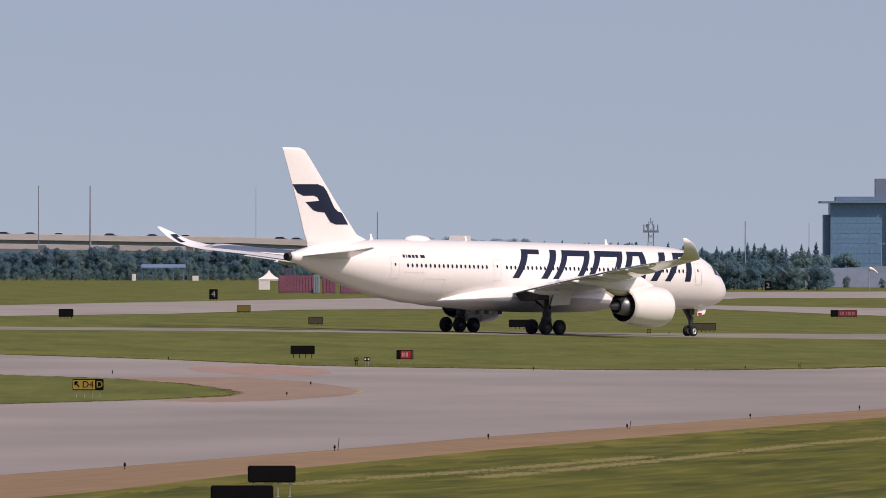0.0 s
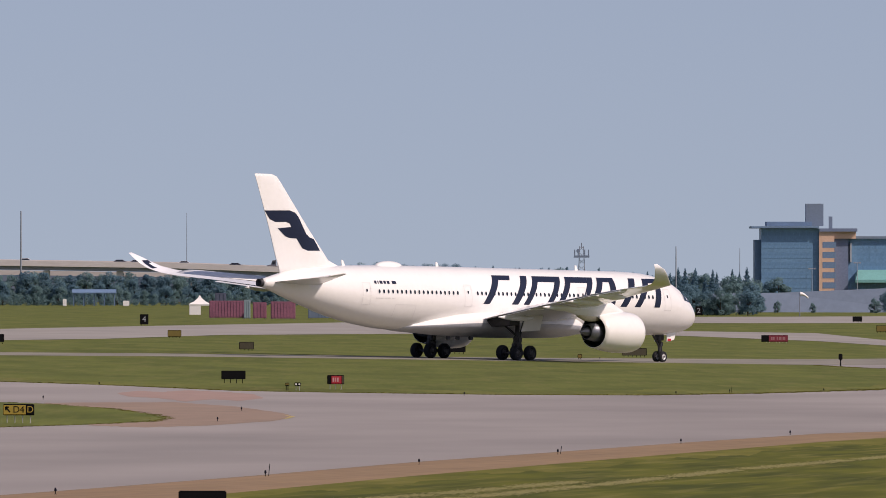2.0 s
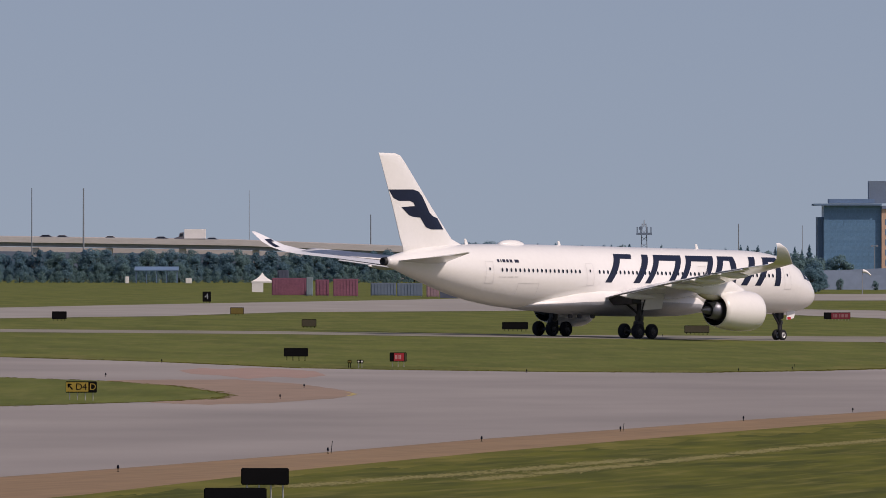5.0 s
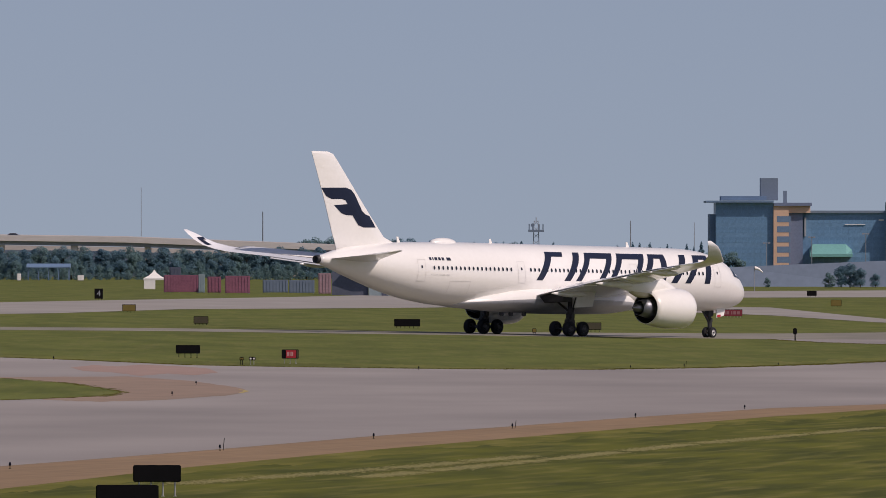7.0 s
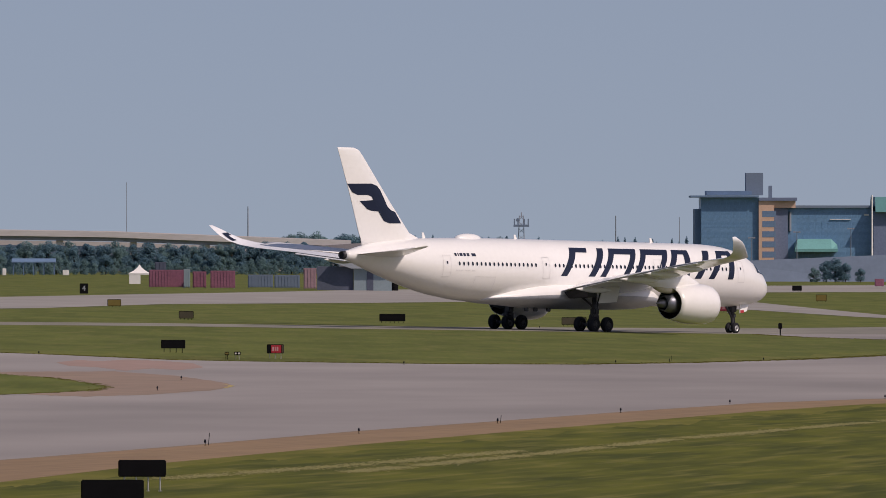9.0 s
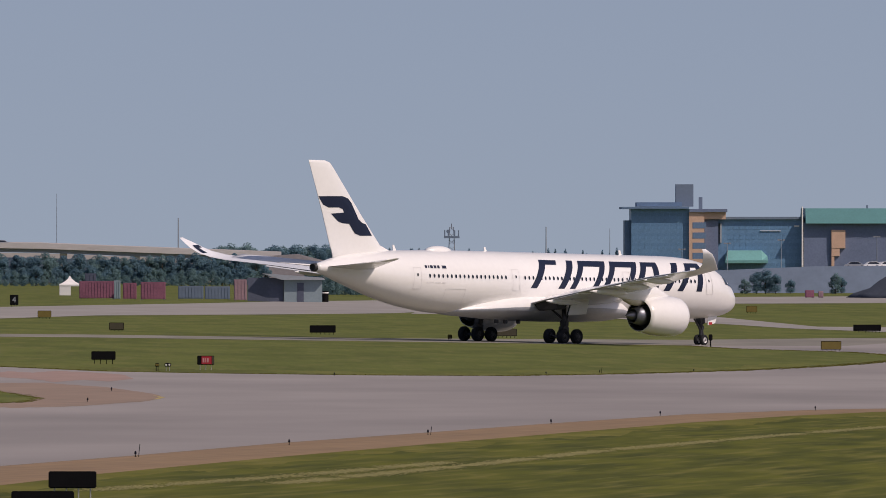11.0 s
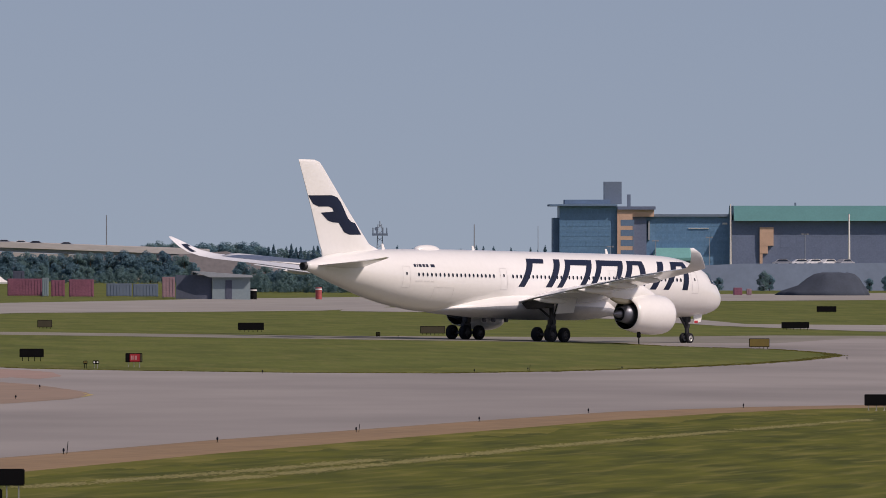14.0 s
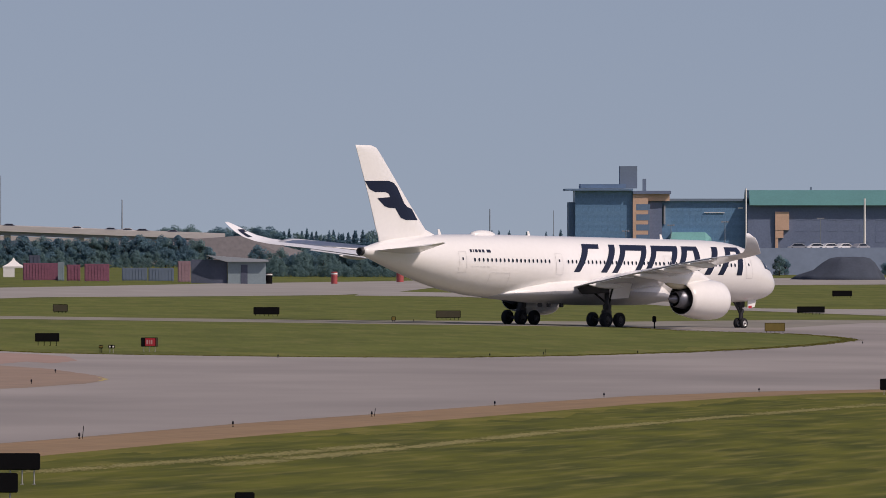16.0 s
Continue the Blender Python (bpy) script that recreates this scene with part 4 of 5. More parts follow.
def make_guard_light(x, y, pale):
    """A pair of hooded lamps on a short frame beside the holding line."""
    lamp = empty("guard_light", pose(x, y, ground_height(x, y)), "low hooded guard light on short legs", "airfield light", "guard lights")
    bm = boxed(-0.22, 0.22, -0.12, 0.12, 0.3, 0.54, bevel=0.04) if pale else boxed(-0.14, 0.14, -0.1, 0.1, 0.3, 0.52, bevel=0.03)
    part("housing", bm, SIGN_BLACK, lamp)
    for px in ((-0.11, 0.11) if pale else (-0.06, 0.06)):
        part("lens", rod(bmesh.new(), (px, -0.16, 0.42), (px, -0.1, 0.42), 0.065, 0.06, 12), SIGN_WHITE if pale else SIGN_OCHRE, lamp)
        part("leg", rod(bmesh.new(), (px, 0, -0.05), (px, 0, 0.32), 0.025, seg=8), GALV if pale else SIGN_BLACK, lamp)
    return lamp


make_guard_light(-5.8, 924.5, False)
make_guard_light(-5.1, 926.4, True)
x, y = 45.2, 1337.3
stub = empty("beacon_post", pose(x, y, ground_height(x, y)), "dark post with a hooded head beside the taxiway", "airfield light")
part("post", rod(bmesh.new(), (0, 0, -0.05), (0, 0, 0.75), 0.07, 0.06, 10), SIGN_BLACK, stub)
part("head", boxed(-0.2, 0.18, -0.16, 0.16, 0.6, 1.2, bevel=0.06), SIGN_BLACK, stub)


# ---- background ----
def tree_meshes(kind, seed):
    """Trunk with limbs, and a crown of many small leaves; about ten metres high."""
    rng = random.Random(seed)
    trunk = rod(bmesh.new(), (0, 0, -0.3), (0, 0, 7.5), 0.22, 0.06, 8)
    verts, faces = [], []

    def leaf(c, r):
        n = len(verts)
        face = (Vector((c.x, c.y, 0)).normalized() + Vector((0, 0, 0.8)) + 0.7 * Vector((rng.gauss(0, 1), rng.gauss(0, 1), rng.gauss(0, 1)))).normalized()
        a = face.cross(Vector((rng.gauss(0, 1), rng.gauss(0, 1), rng.gauss(0, 1)))).normalized()
        b = face.cross(a)
        w = r * rng.uniform(0.7, 1.4)
        verts.extend(tuple(c + v) for v in (a * w, b * w * 0.9 - a * w * 0.3, -b * w * 0.9 - a * w * 0.5))
        faces.append((n, n + 1, n + 2))

    if kind == "conifer":
        for k in range(3600):
            z = 10.0 * (1 - math.sqrt(rng.random())) + 0.3
            tier = 0.75 + 0.25 * math.sin(z * 5.5)
            r = (10.4 - z) * 0.27 * tier * math.sqrt(rng.random())
            a = rng.uniform(0, 2 * math.pi)
            leaf(Vector((r * math.cos(a), r * math.sin(a), z - 0.25 * r)), 0.2)
        for z in range(1, 10):
            for k in range(5):
                a = 1.26 * k + z
                rod(trunk, (0, 0, z), (1.8 * (1 - z / 10.5) * math.cos(a), 1.8 * (1 - z / 10.5) * math.sin(a), z - 0.3), 0.05, 0.02, 4)
    else:
        slim = {"broad": 1.0, "shrub": 1.15, "column": 0.62}[kind]
        lobes = [(Vector((0, 0, 8.6)), 1.2 * slim)]
        for k in range(26):
            a, h = rng.uniform(0, 2 * math.pi), rng.uniform(0.9 if kind != "broad" else 2.4, 8.4)
            wide = slim * 2.5 * math.sqrt(max(0.05, 1 - ((h - 4.3) / 5.4) ** 2))
            r = wide * math.sqrt(rng.uniform(0.1, 1.0))
            lobes.append((Vector((r * math.cos(a), r * math.sin(a), h)), rng.uniform(0.7, 1.35) * (0.75 + 0.25 * slim)))
            if k % 2:
                rod(trunk, (0, 0, max(0.6, h - 2.5)), lobes[-1][0], 0.08, 0.03, 5)
        for k in range(4600):
            c, r = rng.choice(lobes)
            v = Vector((rng.gauss(0, 1), rng.gauss(0, 1), rng.gauss(0, 1))).normalized() * r * rng.uniform(0.5, 1.08) ** 0.6
            leaf(c + v, 0.19)
    me = bpy.data.meshes.new("crown")
    me.from_pydata(verts, [], faces)
    return trunk, me


def make_trees():
    kinds = []
    for k, (kind, leaf) in enumerate((("broad", HAZY_LEAF), ("shrub", HAZY_LEAF), ("broad", HAZY_LEAF_PALE), ("conifer", HAZY_LEAF_DARK), ("shrub", HAZY_LEAF_PALE), ("conifer", HAZY_LEAF_DARK), ("column", HAZY_LEAF_DARK), ("column", HAZY_LEAF))):
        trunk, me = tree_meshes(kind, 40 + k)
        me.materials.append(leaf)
        first = empty("tree", pose(0, 0, 0), "", "")
        part("trunk", trunk, BARK, first)
        part_of("crown", me, first, Matrix.Identity(4))
        kinds.append((kind, first, me))
    used = set()
    rng = random.Random(7)

    def plant(x, y, height, which):
        which = [w for w in range(len(kinds)) if kinds[w][0] in which]
        w = rng.choice(which)
        kind, first, _ = kinds[w]
        tree = first if w not in used else copy_thing(first, pose(0, 0, 0))
        used.add(w)
        tree.location = (x, y, ground_height(x, y))
        tree.rotation_euler = (0, 0, rng.uniform(0, 6.28))
        k = height / 10
        wide = k * (1.35 if kind == "conifer" else 1.0)
        tree.scale = (wide * rng.uniform(0.95, 1.35), wide * rng.uniform(0.95, 1.35), k)
        tagged(tree, {"broad": "haze-blue leafy tree at the airfield's edge", "shrub": "dense haze-blue bushy tree", "conifer": "narrow haze-blue conifer in the far woods", "column": "slim haze-blue upright tree before the bridge"}[kind], "tree",
               {"broad": "trees at the airfield's edge", "shrub": "trees at the airfield's edge", "conifer": "conifers in the far woods", "column": "trees at the airfield's edge"}[kind])

    def row(x0, x1, y, deep, low, high, step, which):
        x = x0
        while x < x1:
            plant(x, y + rng.uniform(-deep, deep), rng.uniform(low, high), which)
            x += rng.uniform(step * 0.7, step * 1.3)

    def thicket(name, which, x0, x1, y, deep, low, high, step, label):
        """Many small plants joined into one mesh of leaves."""
        me = kinds[which][2]
        base = np.empty(len(me.vertices) * 3, dtype=np.float32)
        me.vertices.foreach_get("co", base)
        base = base.reshape(-1, 3)[:6600]
        out, x = [], x0
        while x < x1:
            py, k, a = y + rng.uniform(-deep, deep), rng.uniform(low, high) / 10, rng.uniform(0, 6.28)
            turn = np.array(((math.cos(a), math.sin(a), 0), (-math.sin(a), math.cos(a), 0), (0, 0, 1)))
            out.append(base @ turn * (k * 1.25, k * 1.25, k) + (x, py, ground_height(x, py)))
            x += rng.uniform(step * 0.7, step * 1.3)
        pts = np.concatenate(out)
        joined = bpy.data.meshes.new(name)
        joined.from_pydata(pts.tolist(), [], np.arange(len(pts)).reshape(-1, 3).tolist())
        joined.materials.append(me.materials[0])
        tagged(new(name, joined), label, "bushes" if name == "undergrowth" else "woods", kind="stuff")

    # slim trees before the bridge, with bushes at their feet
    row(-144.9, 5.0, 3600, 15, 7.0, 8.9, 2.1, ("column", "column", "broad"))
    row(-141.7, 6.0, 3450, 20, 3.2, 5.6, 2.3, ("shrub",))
    thicket("undergrowth", 4, -141.7, 6.0, 3420, 6, 2.0, 3.4, 2.2, "low haze-tinted bushes at the feet of the trees")
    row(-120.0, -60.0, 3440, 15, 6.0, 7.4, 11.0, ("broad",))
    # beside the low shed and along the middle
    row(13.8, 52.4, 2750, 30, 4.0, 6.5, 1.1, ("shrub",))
    thicket("undergrowth", 4, 13.8, 52.4, 2715, 6, 1.8, 3.2, 1.2, "low haze-tinted bushes before the trees")
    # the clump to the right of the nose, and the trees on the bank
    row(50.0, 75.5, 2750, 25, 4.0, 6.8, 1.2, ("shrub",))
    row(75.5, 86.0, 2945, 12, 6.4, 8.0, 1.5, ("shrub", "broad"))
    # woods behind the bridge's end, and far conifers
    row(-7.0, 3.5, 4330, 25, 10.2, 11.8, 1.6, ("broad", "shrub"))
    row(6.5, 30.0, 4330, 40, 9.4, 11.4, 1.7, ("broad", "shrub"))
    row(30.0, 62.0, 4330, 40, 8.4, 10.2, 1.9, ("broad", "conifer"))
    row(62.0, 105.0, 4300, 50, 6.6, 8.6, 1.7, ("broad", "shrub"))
    thicket("far_conifers", 3, 38.0, 122.4, 4280, 60, 6.5, 10.3, 2.1, "far haze-blue conifers behind the airfield")
    # before the large buildings
    for px, h in ((80.5, 3.6), (84.0, 2.6), (91.1, 2.2), (103.8, 3.2), (106.6, 4.6), (108.2, 5.2), (110.3, 4.2), (113.6, 3.0), (123.0, 4.4), (124.4, 3.6), (131.6, 2.2), (145.1, 2.8), (148.6, 3.4)):
        plant(px, 2870 + rng.uniform(-8, 8), h, ("shrub",))


MID_X = -121.8


def make_bridge():
    """The road bridge far behind the airfield; it falls gently to the right."""
    d = 3800
    bridge = empty("road_bridge", pose(0, 0, 0), "long pale concrete road bridge on piers", "bridge", kind="structure")
    x0, x1, z0, z1 = -355.0, 10.3, 12.5, 9.0

    def beam(name, material, dy0, dy1, a0, a1, label=""):
        bm = bmesh.new()
        loft(bm, [[(x, d + dy0, z + a0), (x, d + dy1, z + a0), (x, d + dy1, z + a1), (x, d + dy0, z + a1)] for x, z in ((x0, z0), (MID_X, z0), (MID_X * 0.5 + x1 * 0.5, z0 * 0.72 + z1 * 0.28), (x1, z1))])
        return part(name, bm, material, bridge, label)

    beam("parapet", BRIDGE, -6.2, -5.9, -2.1, -0.55, "pale concrete parapet")
    beam("deck", BRIDGE, -5.9, 5.9, -2.1, -1.4)
    beam("parapet", BRIDGE, 5.9, 6.2, -2.1, -0.35, "pale concrete parapet")
    beam("girder", BRIDGE_DARK, -5.2, 5.2, -3.2, -2.1, "dark steel girder")
    beam("lower_wall", BRIDGE, 14, 15, -4.6, -3.3, "pale wall behind the girder")
    # Added to close the view under the deck; its colour carries haze.
    beam("far_bank", HAZE_GREY, 30, 36, -13.5, -4.4, "haze-tinted bank behind the bridge")
    for k in range(17):
        x = -110.2 + (k - 11) * 20.2
        z = ground_height(x, d)
        bm = block(bmesh.new(), x - 0.9, x + 0.9, d - 4.5, d + 4.5, z - 0.5, 8.8, bevel=0.15)
        part("pier", bm, BRIDGE, bridge, "concrete pier")
    # approach bank
    bm = bmesh.new()
    loft(bm, [[(x, d - 14, -0.5), (x, d + 10, -0.5), (x, d + 7, h), (x, d - 7, h)] for x, h in ((-3.7, z1 - 2.6), (2.5, z1 - 1.8), (14.9, 8.0), (33.6, 3.3))])
    bank = part("bridge_bank", bm, BANK, None, "")
    tagged(bank, "grey-brown sloping bank at the bridge's end", "bank", kind="structure")
    return x0, x1, z0, z1


def make_car(n):
    car = empty("car", pose(0, 0, 0), "small passenger car driving over the bridge", "car", "cars on the bridge")
    bm = bmesh.new()
    prof = [(-2.2, 0.35), (-2.25, 0.8), (-1.7, 0.95), (-1.0, 1.45), (0.7, 1.48), (1.6, 0.95), (2.15, 0.85), (2.25, 0.35)]
    loft(bm, [[(x, y * (0.86 if z > 1.2 else 1), z) for x, z in prof] for y in (-0.88, 0.88)])
    shell = part("body", bm, CAR_PAINTS[n % 3], car)
    for y in (-0.83, 0.83):
        bm = bmesh.new()
        bm.faces.new([bm.verts.new(p) for p in ((-1.45, y, 0.98), (-0.9, y * 0.95, 1.38), (0.62, y * 0.95, 1.4), (1.35, y, 0.98))])
        bmesh.ops.translate(bm, vec=(0, 0.07 if y > 0 else -0.07, 0), verts=bm.verts)
        part("side_window", bm, GLASS_DARK, car)
    for x in (-1.4, 1.4):
        for y in (-0.8, 0.8):
            part("wheel", rod(bmesh.new(), (x, y - 0.1, 0.33), (x, y + 0.1, 0.33), 0.33, seg=12), TYRE, car)
    part("headlight", boxed(-2.3, -2.2, -0.75, -0.45, 0.6, 0.75), SIGN_WHITE, car)
    part("headlight", boxed(-2.3, -2.2, 0.45, 0.75, 0.6, 0.75), SIGN_WHITE, car)
    return car


def make_truck():
    """A cab with a bonnet and a white box body, front to the left."""
    truck = empty("box_truck", pose(0, 0, 0), "white box truck with a dark cab driving over the bridge", "truck")
    bm = bmesh.new()
    prof = [(-4.4, 0.5), (-4.45, 1.2), (-3.3, 1.5), (-2.9, 2.6), (-1.9, 2.75), (-1.8, 0.5)]
    loft(bm, [[(x, y * (0.9 if z > 2 else 1), z) for x, z in prof] for y in (-1.1, 1.1)])
    part("cab", bm, CAR_PAINTS[0], truck, "dark truck cab")
    part("box", boxed(-1.7, 4.2, -1.25, 1.25, 1.0, 3.6, bevel=0.05), TENT, truck, "white box body")
    part("chassis", boxed(-4.2, 4.1, -0.5, 0.5, 0.55, 0.98), DARK_METAL, truck, "dark chassis frame")
    part("bumper", boxed(4.1, 4.3, -1.1, 1.1, 0.5, 0.75, bevel=0.03), STEEL, truck)
    for y in (-1.13, 1.13):
        bm = bmesh.new()
        block(bm, -2.85, -2.1, y - 0.02, y + 0.02, 1.6, 2.35)
        part("side_window", bm, GLASS_DARK, truck)
        for x in (-3.4, 2.6):
            part("wheel", rod(bmesh.new(), (x, y * 0.9 - 0.15, 0.5), (x, y * 0.9 + 0.15, 0.5), 0.5, seg=14), TYRE, truck)
    return truck


def make_shelter():
    """A low open shelter with a pale roof among the trees."""
    d = 3395
    x0, x1 = -74.1, -63.3
    g = ground_height(x0, d)
    b = empty("open_shelter", pose(0, 0, 0), "low open shelter with a grey-blue roof among trees", "shelter")
    bm = bmesh.new()
    loft(bm, [[(x, d - 3.5, z), (x, d - 3.5, z + 0.2), (x, d, z + 1.0), (x, d + 3.5, z + 0.2), (x, d + 3.5, z)] for x, z in ((x0, 3.1), (x1, 3.1))])
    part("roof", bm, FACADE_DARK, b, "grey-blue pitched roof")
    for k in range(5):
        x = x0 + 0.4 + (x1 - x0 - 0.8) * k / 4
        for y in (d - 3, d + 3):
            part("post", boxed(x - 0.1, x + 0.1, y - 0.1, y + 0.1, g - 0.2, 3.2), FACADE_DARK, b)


def make_utility_box(x, y, w, h):
    b = empty("utility_box", pose(x, y, ground_height(x, y)), "small white utility box by the trees", "utility box", "utility boxes")
    part("cabinet", boxed(-w / 2, w / 2, -0.4, 0.4, 0.1, h, bevel=0.04), TENT, b)
    part("plinth", boxed(-w / 2 - 0.05, w / 2 + 0.05, -0.45, 0.45, -0.2, 0.1), GALV, b)
    part("door_seam", boxed(-0.015, 0.015, -0.415, -0.4, 0.2, h - 0.1), SEAM, b)


def make_mast(x, y, top, r, label="tall thin dark light mast", arms=False):
    mast = empty("light_mast", pose(x, y, ground_height(x, y)), label, "mast", "light masts")
    part("pole", rod(bmesh.new(), (0, 0, -0.3), (0, 0, top), r, r * 0.6, 10), SIGN_WHITE if "pale" in label else MAST_STEEL, mast)
    if arms:
        bm = rod(bmesh.new(), (-0.7, 0, top - 0.2), (0.7, 0, top - 0.2), 0.1, seg=6)
        block(bm, -0.85, -0.4, -0.2, 0.2, top - 0.35, top)
        block(bm, 0.4, 0.85, -0.2, 0.2, top - 0.35, top)
        part("lamp_head", bm, BRIDGE_DARK, mast)
    return mast


def window_rows(parent, x0, x1, y, z0, z1, nx, nz, material, share=0.7, name="window"):
    """Rows of glazed openings that stand a little proud of a far facade."""
    w, h = (x1 - x0) / nx, (z1 - z0) / nz
    bm = boxed(-w * share / 2, w * share / 2, -0.04, 0.05, -h * 0.3, h * 0.3)
    first = part(name, bm, material, parent, m=pose(x0 + w / 2, y, z0 + h / 2))
    for i in range(nx):
        for k in range(nz):
            if i or k:
                part_of(name, first.data, parent, pose(x0 + w * (i + 0.5), y, z0 + h * (k + 0.5)))


def make_buildings():
    d = 3900
    g = -0.5
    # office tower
    b = empty("office_building", pose(0, 0, 0), "haze-blue glazed office block with an orange stair bay", "building")
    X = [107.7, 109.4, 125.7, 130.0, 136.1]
    part("wall", boxed(X[1], X[2], d, d + 22, g, 20.7), FACADE_GLASS, b, "glass facade tinted blue for haze")
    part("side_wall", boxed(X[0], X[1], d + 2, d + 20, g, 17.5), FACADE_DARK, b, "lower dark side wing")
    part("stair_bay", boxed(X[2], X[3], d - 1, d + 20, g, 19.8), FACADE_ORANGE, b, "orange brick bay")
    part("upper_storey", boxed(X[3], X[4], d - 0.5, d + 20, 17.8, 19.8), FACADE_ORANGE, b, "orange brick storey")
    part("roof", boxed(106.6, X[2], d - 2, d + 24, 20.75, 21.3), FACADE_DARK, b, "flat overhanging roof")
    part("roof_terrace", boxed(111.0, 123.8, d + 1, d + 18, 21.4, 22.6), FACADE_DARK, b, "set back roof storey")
    part("roof_edge", boxed(X[2] + 0.05, X[4] + 0.4, d - 1.6, d + 21, 19.8, 20.7), FACADE_HAZE, b, "roof edge tinted blue for haze")
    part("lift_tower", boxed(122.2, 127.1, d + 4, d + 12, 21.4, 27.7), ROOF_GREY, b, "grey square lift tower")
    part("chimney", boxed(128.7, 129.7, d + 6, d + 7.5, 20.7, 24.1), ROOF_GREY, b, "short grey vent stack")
    window_rows(b, X[1], X[2], d, 3.2, 20.1, 9, 6, WINDOW_HAZE, 0.82)
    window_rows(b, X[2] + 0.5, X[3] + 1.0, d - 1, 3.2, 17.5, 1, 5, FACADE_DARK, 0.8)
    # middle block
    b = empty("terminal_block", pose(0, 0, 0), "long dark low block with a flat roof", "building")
    part("wall", boxed(X[3] + 0.05, 157.9, d + 4, d + 30, g, 17.8), FACADE_GLASS, b, "facade tinted blue for haze")
    part("wall", boxed(X[3] + 0.1, 134.0, d + 0.5, d + 4, g, 17.7), FACADE_HAZE, b, "end wall tinted blue for haze")
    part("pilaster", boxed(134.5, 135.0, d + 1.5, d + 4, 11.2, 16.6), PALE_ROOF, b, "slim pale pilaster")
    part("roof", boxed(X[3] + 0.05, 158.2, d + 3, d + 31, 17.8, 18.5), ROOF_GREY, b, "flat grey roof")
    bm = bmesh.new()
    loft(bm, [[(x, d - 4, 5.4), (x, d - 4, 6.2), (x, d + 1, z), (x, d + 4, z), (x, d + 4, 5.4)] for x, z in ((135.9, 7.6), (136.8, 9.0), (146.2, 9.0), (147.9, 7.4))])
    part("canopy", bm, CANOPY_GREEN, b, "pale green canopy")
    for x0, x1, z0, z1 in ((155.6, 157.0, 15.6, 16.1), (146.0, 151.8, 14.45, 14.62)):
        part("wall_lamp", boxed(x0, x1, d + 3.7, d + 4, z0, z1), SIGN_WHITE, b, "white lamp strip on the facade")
    window_rows(b, 136.5, 157.3, d + 4, 3.2, 17.2, 12, 5, WINDOW_HAZE, 0.8)
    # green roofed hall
    b = empty("hangar_hall", pose(0, 0, 0), "large hall with a green roof and haze-blue walls", "building")
    part("wall", boxed(158.2, 213.1, d + 1, d + 40, g, 16.9), FACADE_HAZE, b, "wall tinted blue for haze")
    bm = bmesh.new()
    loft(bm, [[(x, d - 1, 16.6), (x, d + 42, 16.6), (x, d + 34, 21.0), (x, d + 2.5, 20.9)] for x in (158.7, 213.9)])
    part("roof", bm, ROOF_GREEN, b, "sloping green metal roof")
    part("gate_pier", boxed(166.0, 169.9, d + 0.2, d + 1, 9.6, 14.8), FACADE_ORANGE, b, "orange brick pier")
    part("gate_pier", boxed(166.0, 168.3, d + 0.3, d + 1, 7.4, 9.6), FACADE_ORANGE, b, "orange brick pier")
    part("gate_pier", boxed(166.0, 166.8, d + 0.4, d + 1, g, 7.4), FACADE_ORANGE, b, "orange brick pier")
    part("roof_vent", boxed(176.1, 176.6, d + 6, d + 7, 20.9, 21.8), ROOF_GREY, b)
    window_rows(b, 171.0, 211.5, d + 1, 5.5, 14.8, 9, 3, FACADE_HAZE, 0.6)
    for px, top, w in ((155.7, 21.2, 0.33), (188.8, 18.4, 0.4)):
        make_mast(px, 3850, top - ground_height(px, 3850), w, "tall pale floodlight mast", arms=False)


def make_shed():
    b = empty("low_shed", pose(0, 0, 0), "low pale shed with an overhanging grey roof", "building")
    d = 2330
    g = ground_height(10.1, d) - 0.2
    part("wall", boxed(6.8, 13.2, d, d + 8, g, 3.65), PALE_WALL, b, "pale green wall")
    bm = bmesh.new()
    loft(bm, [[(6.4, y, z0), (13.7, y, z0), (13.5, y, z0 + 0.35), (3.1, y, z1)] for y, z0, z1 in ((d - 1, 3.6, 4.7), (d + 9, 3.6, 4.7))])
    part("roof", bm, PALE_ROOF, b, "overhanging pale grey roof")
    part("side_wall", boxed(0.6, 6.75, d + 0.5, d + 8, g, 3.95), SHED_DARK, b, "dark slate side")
    part("door", boxed(9.0, 10.1, d - 0.06, d + 0.05, g + 0.2, 3.1), SHED_DARK, b, "dark door")


def make_tent(x, y):
    t = empty("event_tent", pose(x, y, ground_height(x, y)), "small white peaked canvas tent", "tent")
    bm = bmesh.new()
    ring = lambda r, z: [(r * math.cos(math.pi / 4 + math.pi / 2 * k), r * math.sin(math.pi / 4 + math.pi / 2 * k), z) for k in range(4)]
    loft(bm, [ring(2.8, 1.7), ring(2.85, 2.0), ring(1.5, 2.5), ring(0.5, 3.1), ring(0.1, 3.6)])
    part("roof", bm, TENT, t, "peaked white roof")
    part("wall", boxed(-1.9, 0.2, -1.95, -1.85, 0, 1.75), TENT, t)
    part("wall", boxed(-1.95, -1.85, -1.85, 1.9, 0, 1.75), TENT, t)
    for px in (-1.9, 1.9):
        for py in (-1.9, 1.9):
            part("pole", rod(bmesh.new(), (px, py, -0.05), (px, py, 1.8), 0.06, seg=6), GALV, t)


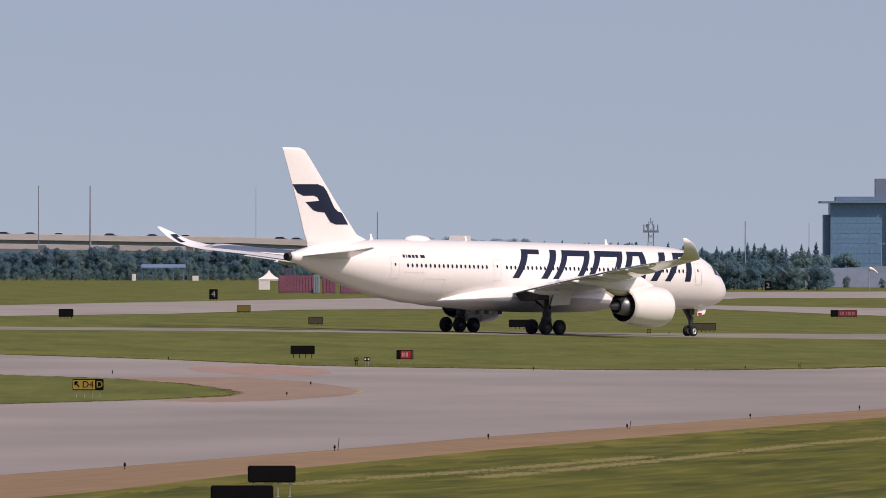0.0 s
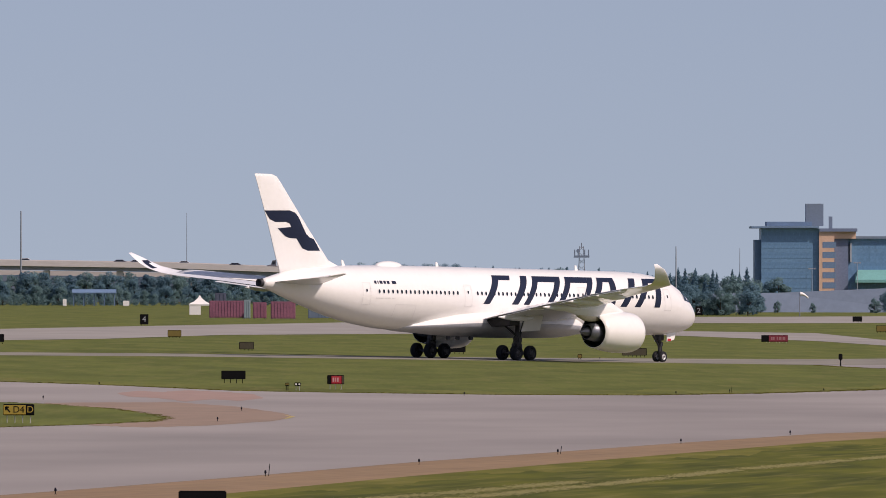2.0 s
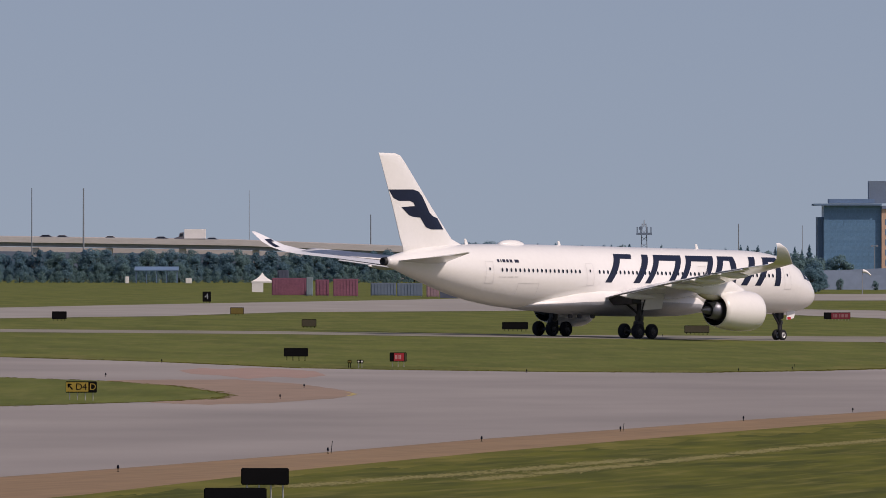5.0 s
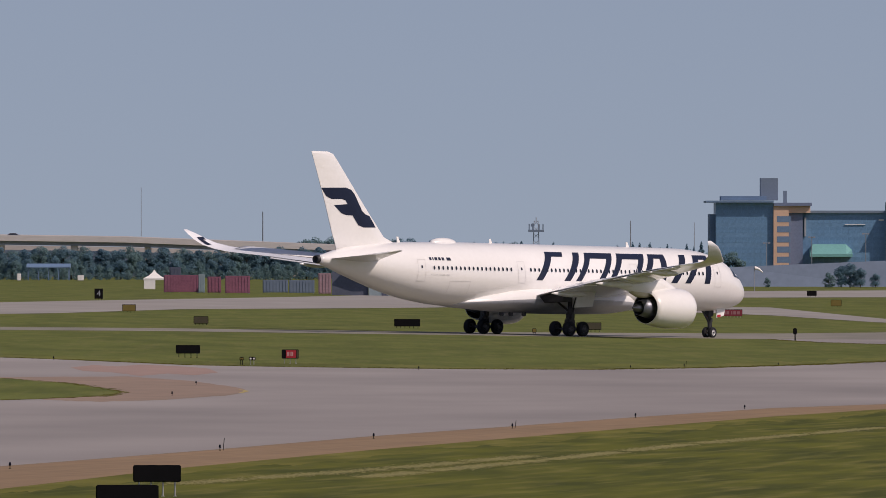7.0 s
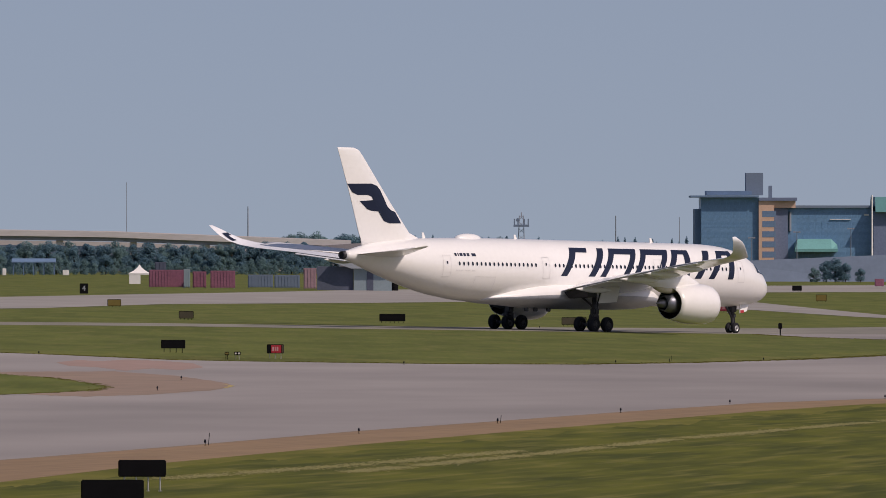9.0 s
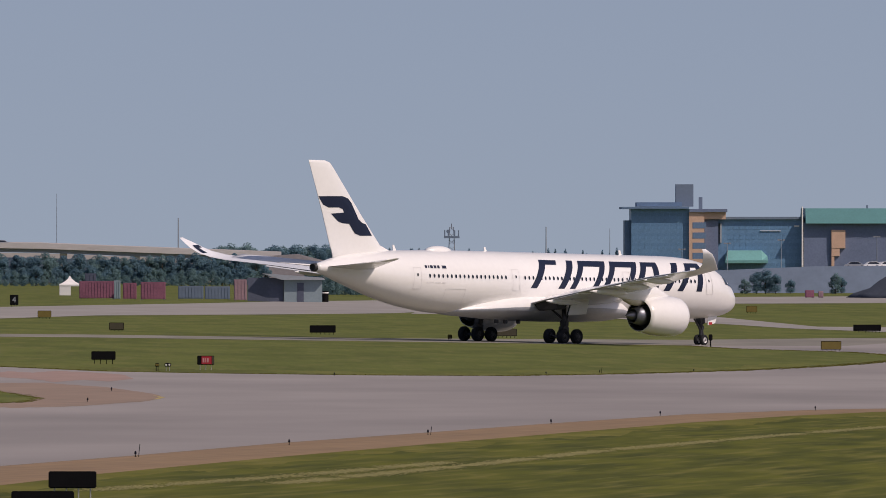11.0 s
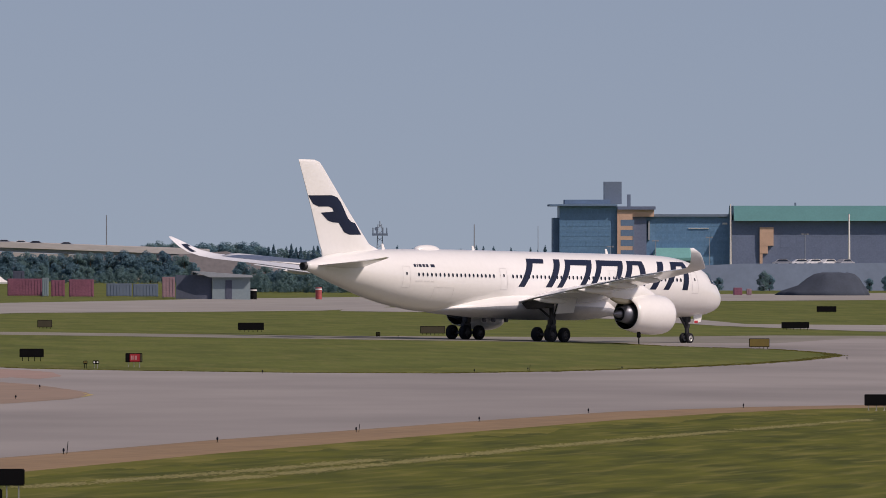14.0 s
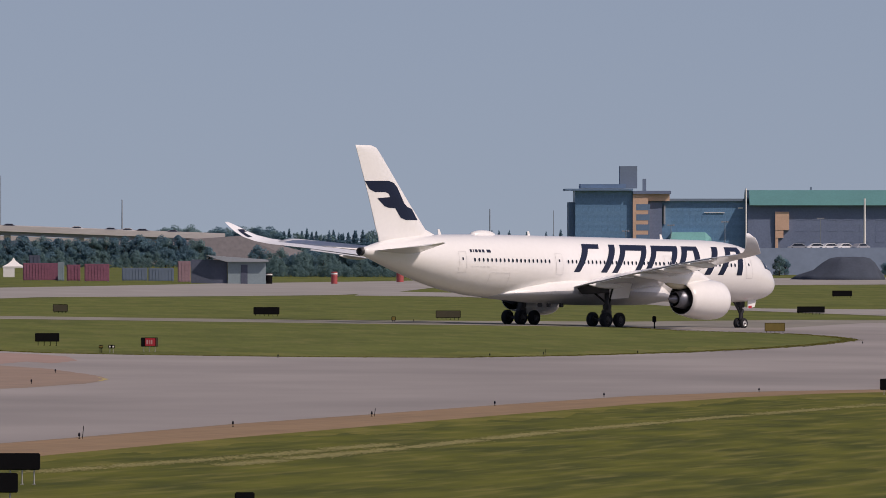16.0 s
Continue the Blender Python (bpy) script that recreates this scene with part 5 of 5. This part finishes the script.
def make_drum(x, y, w, h, material, label):
    b = empty("barrel", pose(x, y, ground_height(x, y)), label, "barrel", "barrels by the runway")
    r = w / 2
    bm = bmesh.new()
    rings = [[(q * math.cos(2 * math.pi * k / 20), q * math.sin(2 * math.pi * k / 20), z * h) for k in range(20)]
             for z, q in ((0, r * 0.95), (0.03, r), (0.3, r), (0.32, r * 1.05), (0.36, r), (0.64, r), (0.66, r * 1.05), (0.7, r), (0.97, r), (1, r * 0.9))]
    part("shell", loft(bm, rings), material, b, smooth=False)
    part("band", revolve_up(r * 1.02, h * 0.78, h * 0.9), SIGN_WHITE, b, "pale band")


def revolve_up(r, z0, z1):
    return loft(bmesh.new(), [[(r * math.cos(2 * math.pi * k / 20), r * math.sin(2 * math.pi * k / 20), z) for k in range(20)] for z in (z0, z1)])


def make_container(x, y, w, h, material, label):
    c = empty("container", pose(x, y, ground_height(x, y)), label, "container", "containers behind the runway")
    part("shell", boxed(-w / 2, w / 2, -1.2, 1.2, 0.1, h, bevel=0.04), material, c)
    n = max(3, int(w / 0.5))
    bm = bmesh.new()
    for k in range(n):
        px = -w / 2 + w * (k + 0.5) / n
        block(bm, px - 0.09, px + 0.09, -1.26, -1.19, 0.3, h - 0.15)
    part("ribs", bm, material, c)
    for px in (-w / 2 + 0.2, w / 2 - 0.2):
        part("skid", boxed(px - 0.1, px + 0.1, -1.1, 1.1, -0.05, 0.11), BRIDGE_DARK, c)


make_trees()
BRIDGE_ENDS = make_bridge()
for x, y, top, r in ((-109.8, 3750, 25.0, 0.2), (-95.5, 3740, 24.9, 0.3), (-52.8, 3900, 25.0, 0.11), (-18.5, 3900, 18.2, 0.25), (91.9, 4200, 16.2, 0.25), (116.6, 4400, 16.1, 0.15)):
    make_mast(x, y, top, r)
make_buildings()
make_shed()
make_tent(-32.4, 2573.1)
make_drum(13.7, 2344.4, 1.35, 1.9, SIGN_BLACK, "dark upright barrel by the runway")
make_drum(25.3, 2383.7, 1.1, 2.1, RED_PLASTIC, "red upright barrel by the runway")
make_drum(38.3, 2491.4, 1.3, 2.1, RED_PLASTIC, "red and white upright barrel by the runway")
# Red containers in hazy colour; the last block stands in for a small vehicle.
for (x, y), w, h in (((-25.0, 2352.0), 6.0, 3.0), ((-19.4, 2350.0), 2.3, 2.8), ((-15.4, 2346.0), 4.2, 3.0), ((110.2, 2690), 1.7, 1.5)):
    make_container(x, y, w, h, RED_HAZY, "haze-dulled red block behind the runway")
make_container(112.4, 2690, 0.9, 1.3, PINK_WALL, "small pale pink box beside the red one")
make_container(-26.2, 2362.0, 1.9, 4.3, SHED_DARK, "tall grey container behind the red ones")
make_container(-21.5, 2346.0, 1.1, 3.2, PALE_WALL, "narrow pale green container beside the red ones")
make_container(-0.6, 2371.1, 2.2, 3.6, PINK_WALL, "pale pink container beside the shed")
for x in (-9.2, -4.6):
    make_container(x, 2400, 4.4, 2.3, HAZE_GREY, "long grey-blue container behind the runway")
# antenna tower
x, y = 64.7, 4300
tower = empty("antenna_tower", pose(x, y, 0), "lattice antenna tower with platforms", "antenna tower")
bm = bmesh.new()
for a in (-1, 1):
    for b in (-1, 1):
        rod(bm, (a * 1.3, b * 1.3, -0.3), (a * 0.6, b * 0.6, 16.4), 0.12, seg=6)
for k in range(8):
    z = 16.4 * (k + 1) / 8
    r = 1.3 - 0.7 * (k + 1) / 8
    for a, b in (((-r, -r), (r, -r)), ((r, -r), (r, r)), ((r, r), (-r, r)), ((-r, r), (-r, -r))):
        rod(bm, (*a, z), (*b, z - 1.2), 0.07, seg=5)
part("lattice", bm, MAST_STEEL, tower)
part("platform", boxed(-2.4, 2.4, -2.4, 2.4, 12.9, 13.6), ROOF_GREY, tower)
for px, pz, r in ((-1.1, 15.0, 0.6),):
    part("dish", rod(bmesh.new(), (px, -1.2, pz), (px, -0.9, pz), r, r * 0.5, 16), ROOF_GREY, tower, "pale round dish")
for px in (-2.2, -1.1, 0.9, 2.1):
    part("panel_antenna", boxed(px - 0.18, px + 0.18, -2.3, -2.0, 13.6, 15.4), ROOF_GREY, tower, "slim panel antenna")
part("antenna", rod(bmesh.new(), (0, 0, 15.7), (0, 0, 17.5), 0.15, seg=6), BRIDGE_DARK, tower)

# boundary bank and earth mound on the right, in haze-tinted colours
bm = bmesh.new()
wall_x = [57.1, 84.9, 120.5, 168.0]
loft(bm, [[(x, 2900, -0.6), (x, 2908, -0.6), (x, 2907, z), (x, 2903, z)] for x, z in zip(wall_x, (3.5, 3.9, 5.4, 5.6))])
tagged(part("boundary_bank", bm, HAZE_GREY, None), "bank along the airfield's edge, tinted blue-grey for haze", "bank", kind="structure")
bm = bmesh.new()
mx, md = 128.0, 2700
rings = []
for h, left, right, deep in ((0, 10.0, 8.2, 9), (0.22, 8.6, 7.7, 8), (0.45, 5.6, 7.0, 7), (0.75, 4.0, 6.2, 5.4), (0.93, 2.6, 5.4, 4), (1.0, 0.8, 4.0, 2)):
    rings.append([(mx + (right if math.cos(a) > 0 else left) * (1 + 0.05 * math.sin(5 * a + 3 * h) + 0.03 * math.sin(11 * a)) * math.cos(a), md + deep * math.sin(a), -0.8 + h * 4.6 + 0.1 * math.sin(7 * a + h)) for a in (2 * math.pi * j / 40 for j in range(40))])
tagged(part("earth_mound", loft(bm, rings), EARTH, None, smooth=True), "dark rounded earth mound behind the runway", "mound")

# windsock
x, y = 83.4, 2704.1
sock = empty("windsock", pose(x, y, ground_height(x, y)), "small pale windsock on a dark pole", "windsock")
part("pole", rod(bmesh.new(), (0, 0, -0.1), (0, 0, 4.6), 0.09, 0.06, 8), BRIDGE_DARK, sock)
bm = bmesh.new()
loft(bm, [[(0.1 + k * 0.32, r * math.cos(a), 4.45 - 0.1 * k * k * 0.35 + r * math.sin(a)) for a in (2 * math.pi * j / 12 for j in range(12))] for k, r in enumerate((0.36, 0.34, 0.3, 0.26, 0.22, 0.18))], caps=False)
part("sleeve", bm, TENT, sock, "white fabric sleeve", smooth=True)

for k, px in enumerate((128.6, 132.4, 135.2, 138.2, 141.6)):
    parked = make_car((1, 2, 2, 2, 1)[k])
    parked.location = (px, 2906, 4.9)
    parked.rotation_euler = (0, 0, 0.2 * k)
    tagged(parked, "parked pale car on the bank before the hall", "car", "parked cars")
for px, top in ((115.5, 10.7), (128.4, 11.5), (151.3, 12.3), (104.7, 9.3)):
    make_mast(px, 3300, top, 0.13, "thin dark lamp post before the buildings", arms=True)

bridge_cars = [(make_truck(), 3.4, -14.2, 3799.6)]
make_shelter()
make_utility_box(-60.4, 3370, 1.5, 1.3)
make_utility_box(-75.4, 3370, 0.9, 1.7)
rng = random.Random(3)
for n, start in enumerate([7, 54, 105, 195, 270, 329, 496, 525, 610, 700, 790]):
    bridge_cars.append((make_car(n), (start - 784) * 0.1554, -12.5, 3797))
for n, start in enumerate([-640, -610, -584, -530, -700, -820, -930, -990, -1100, -1180]):
    car = make_car(n + 1)
    bridge_cars.append((car, (start - 784) * 0.1554, 12.5, 3802))


def motions():
    """The aircraft rolls along the taxiway; its wheels turn; cars drive over the bridge."""
    head = radians(39.7)
    fwd = Vector((math.sin(head), math.cos(head), -SLOPE * math.sin(head))).normalized()
    left = Vector((-math.cos(head), math.sin(head), SLOPE * math.cos(head))).normalized()
    up = fwd.cross(left)
    start, speed = Vector((5.728, 1315.000, -0.132)), 3.0473
    turn = Matrix((fwd, left, up)).transposed().to_4x4()
    way = [(0, -0.13), (3.5, 10.37), (7, 20.85), (11, 33.0), (13.5, 40.74), (16, 48.58)]
    walk(jet, [(t, Matrix.Translation(start + fwd * d) @ turn) for t, d in way])
    for hub, x, y, r in jet_wheels:
        walk(hub, [(t * 0.2, Matrix.Translation((x, y, r)) @ Matrix.Rotation(speed * t * 0.2 / r, 4, "Y") @ pose(0, 0, 0, 0, 0, 90)) for t in range(81)])
    x0, x1, z0, z1 = BRIDGE_ENDS
    for car, x, pace, lane in bridge_cars:
        rows = []
        for t in range(0, 17, 2):
            px = x + pace * t
            k = min(max((px - MID_X) / (x1 - MID_X), 0), 1)
            rows.append((t, pose(px, lane, z0 + (z1 - z0) * (k * 0.56 if k < 0.5 else 0.28 + (k - 0.5) * 1.44) - 1.4, 0, 0, 0 if pace < 0 else 180)))
        walk(car, rows)


motions()
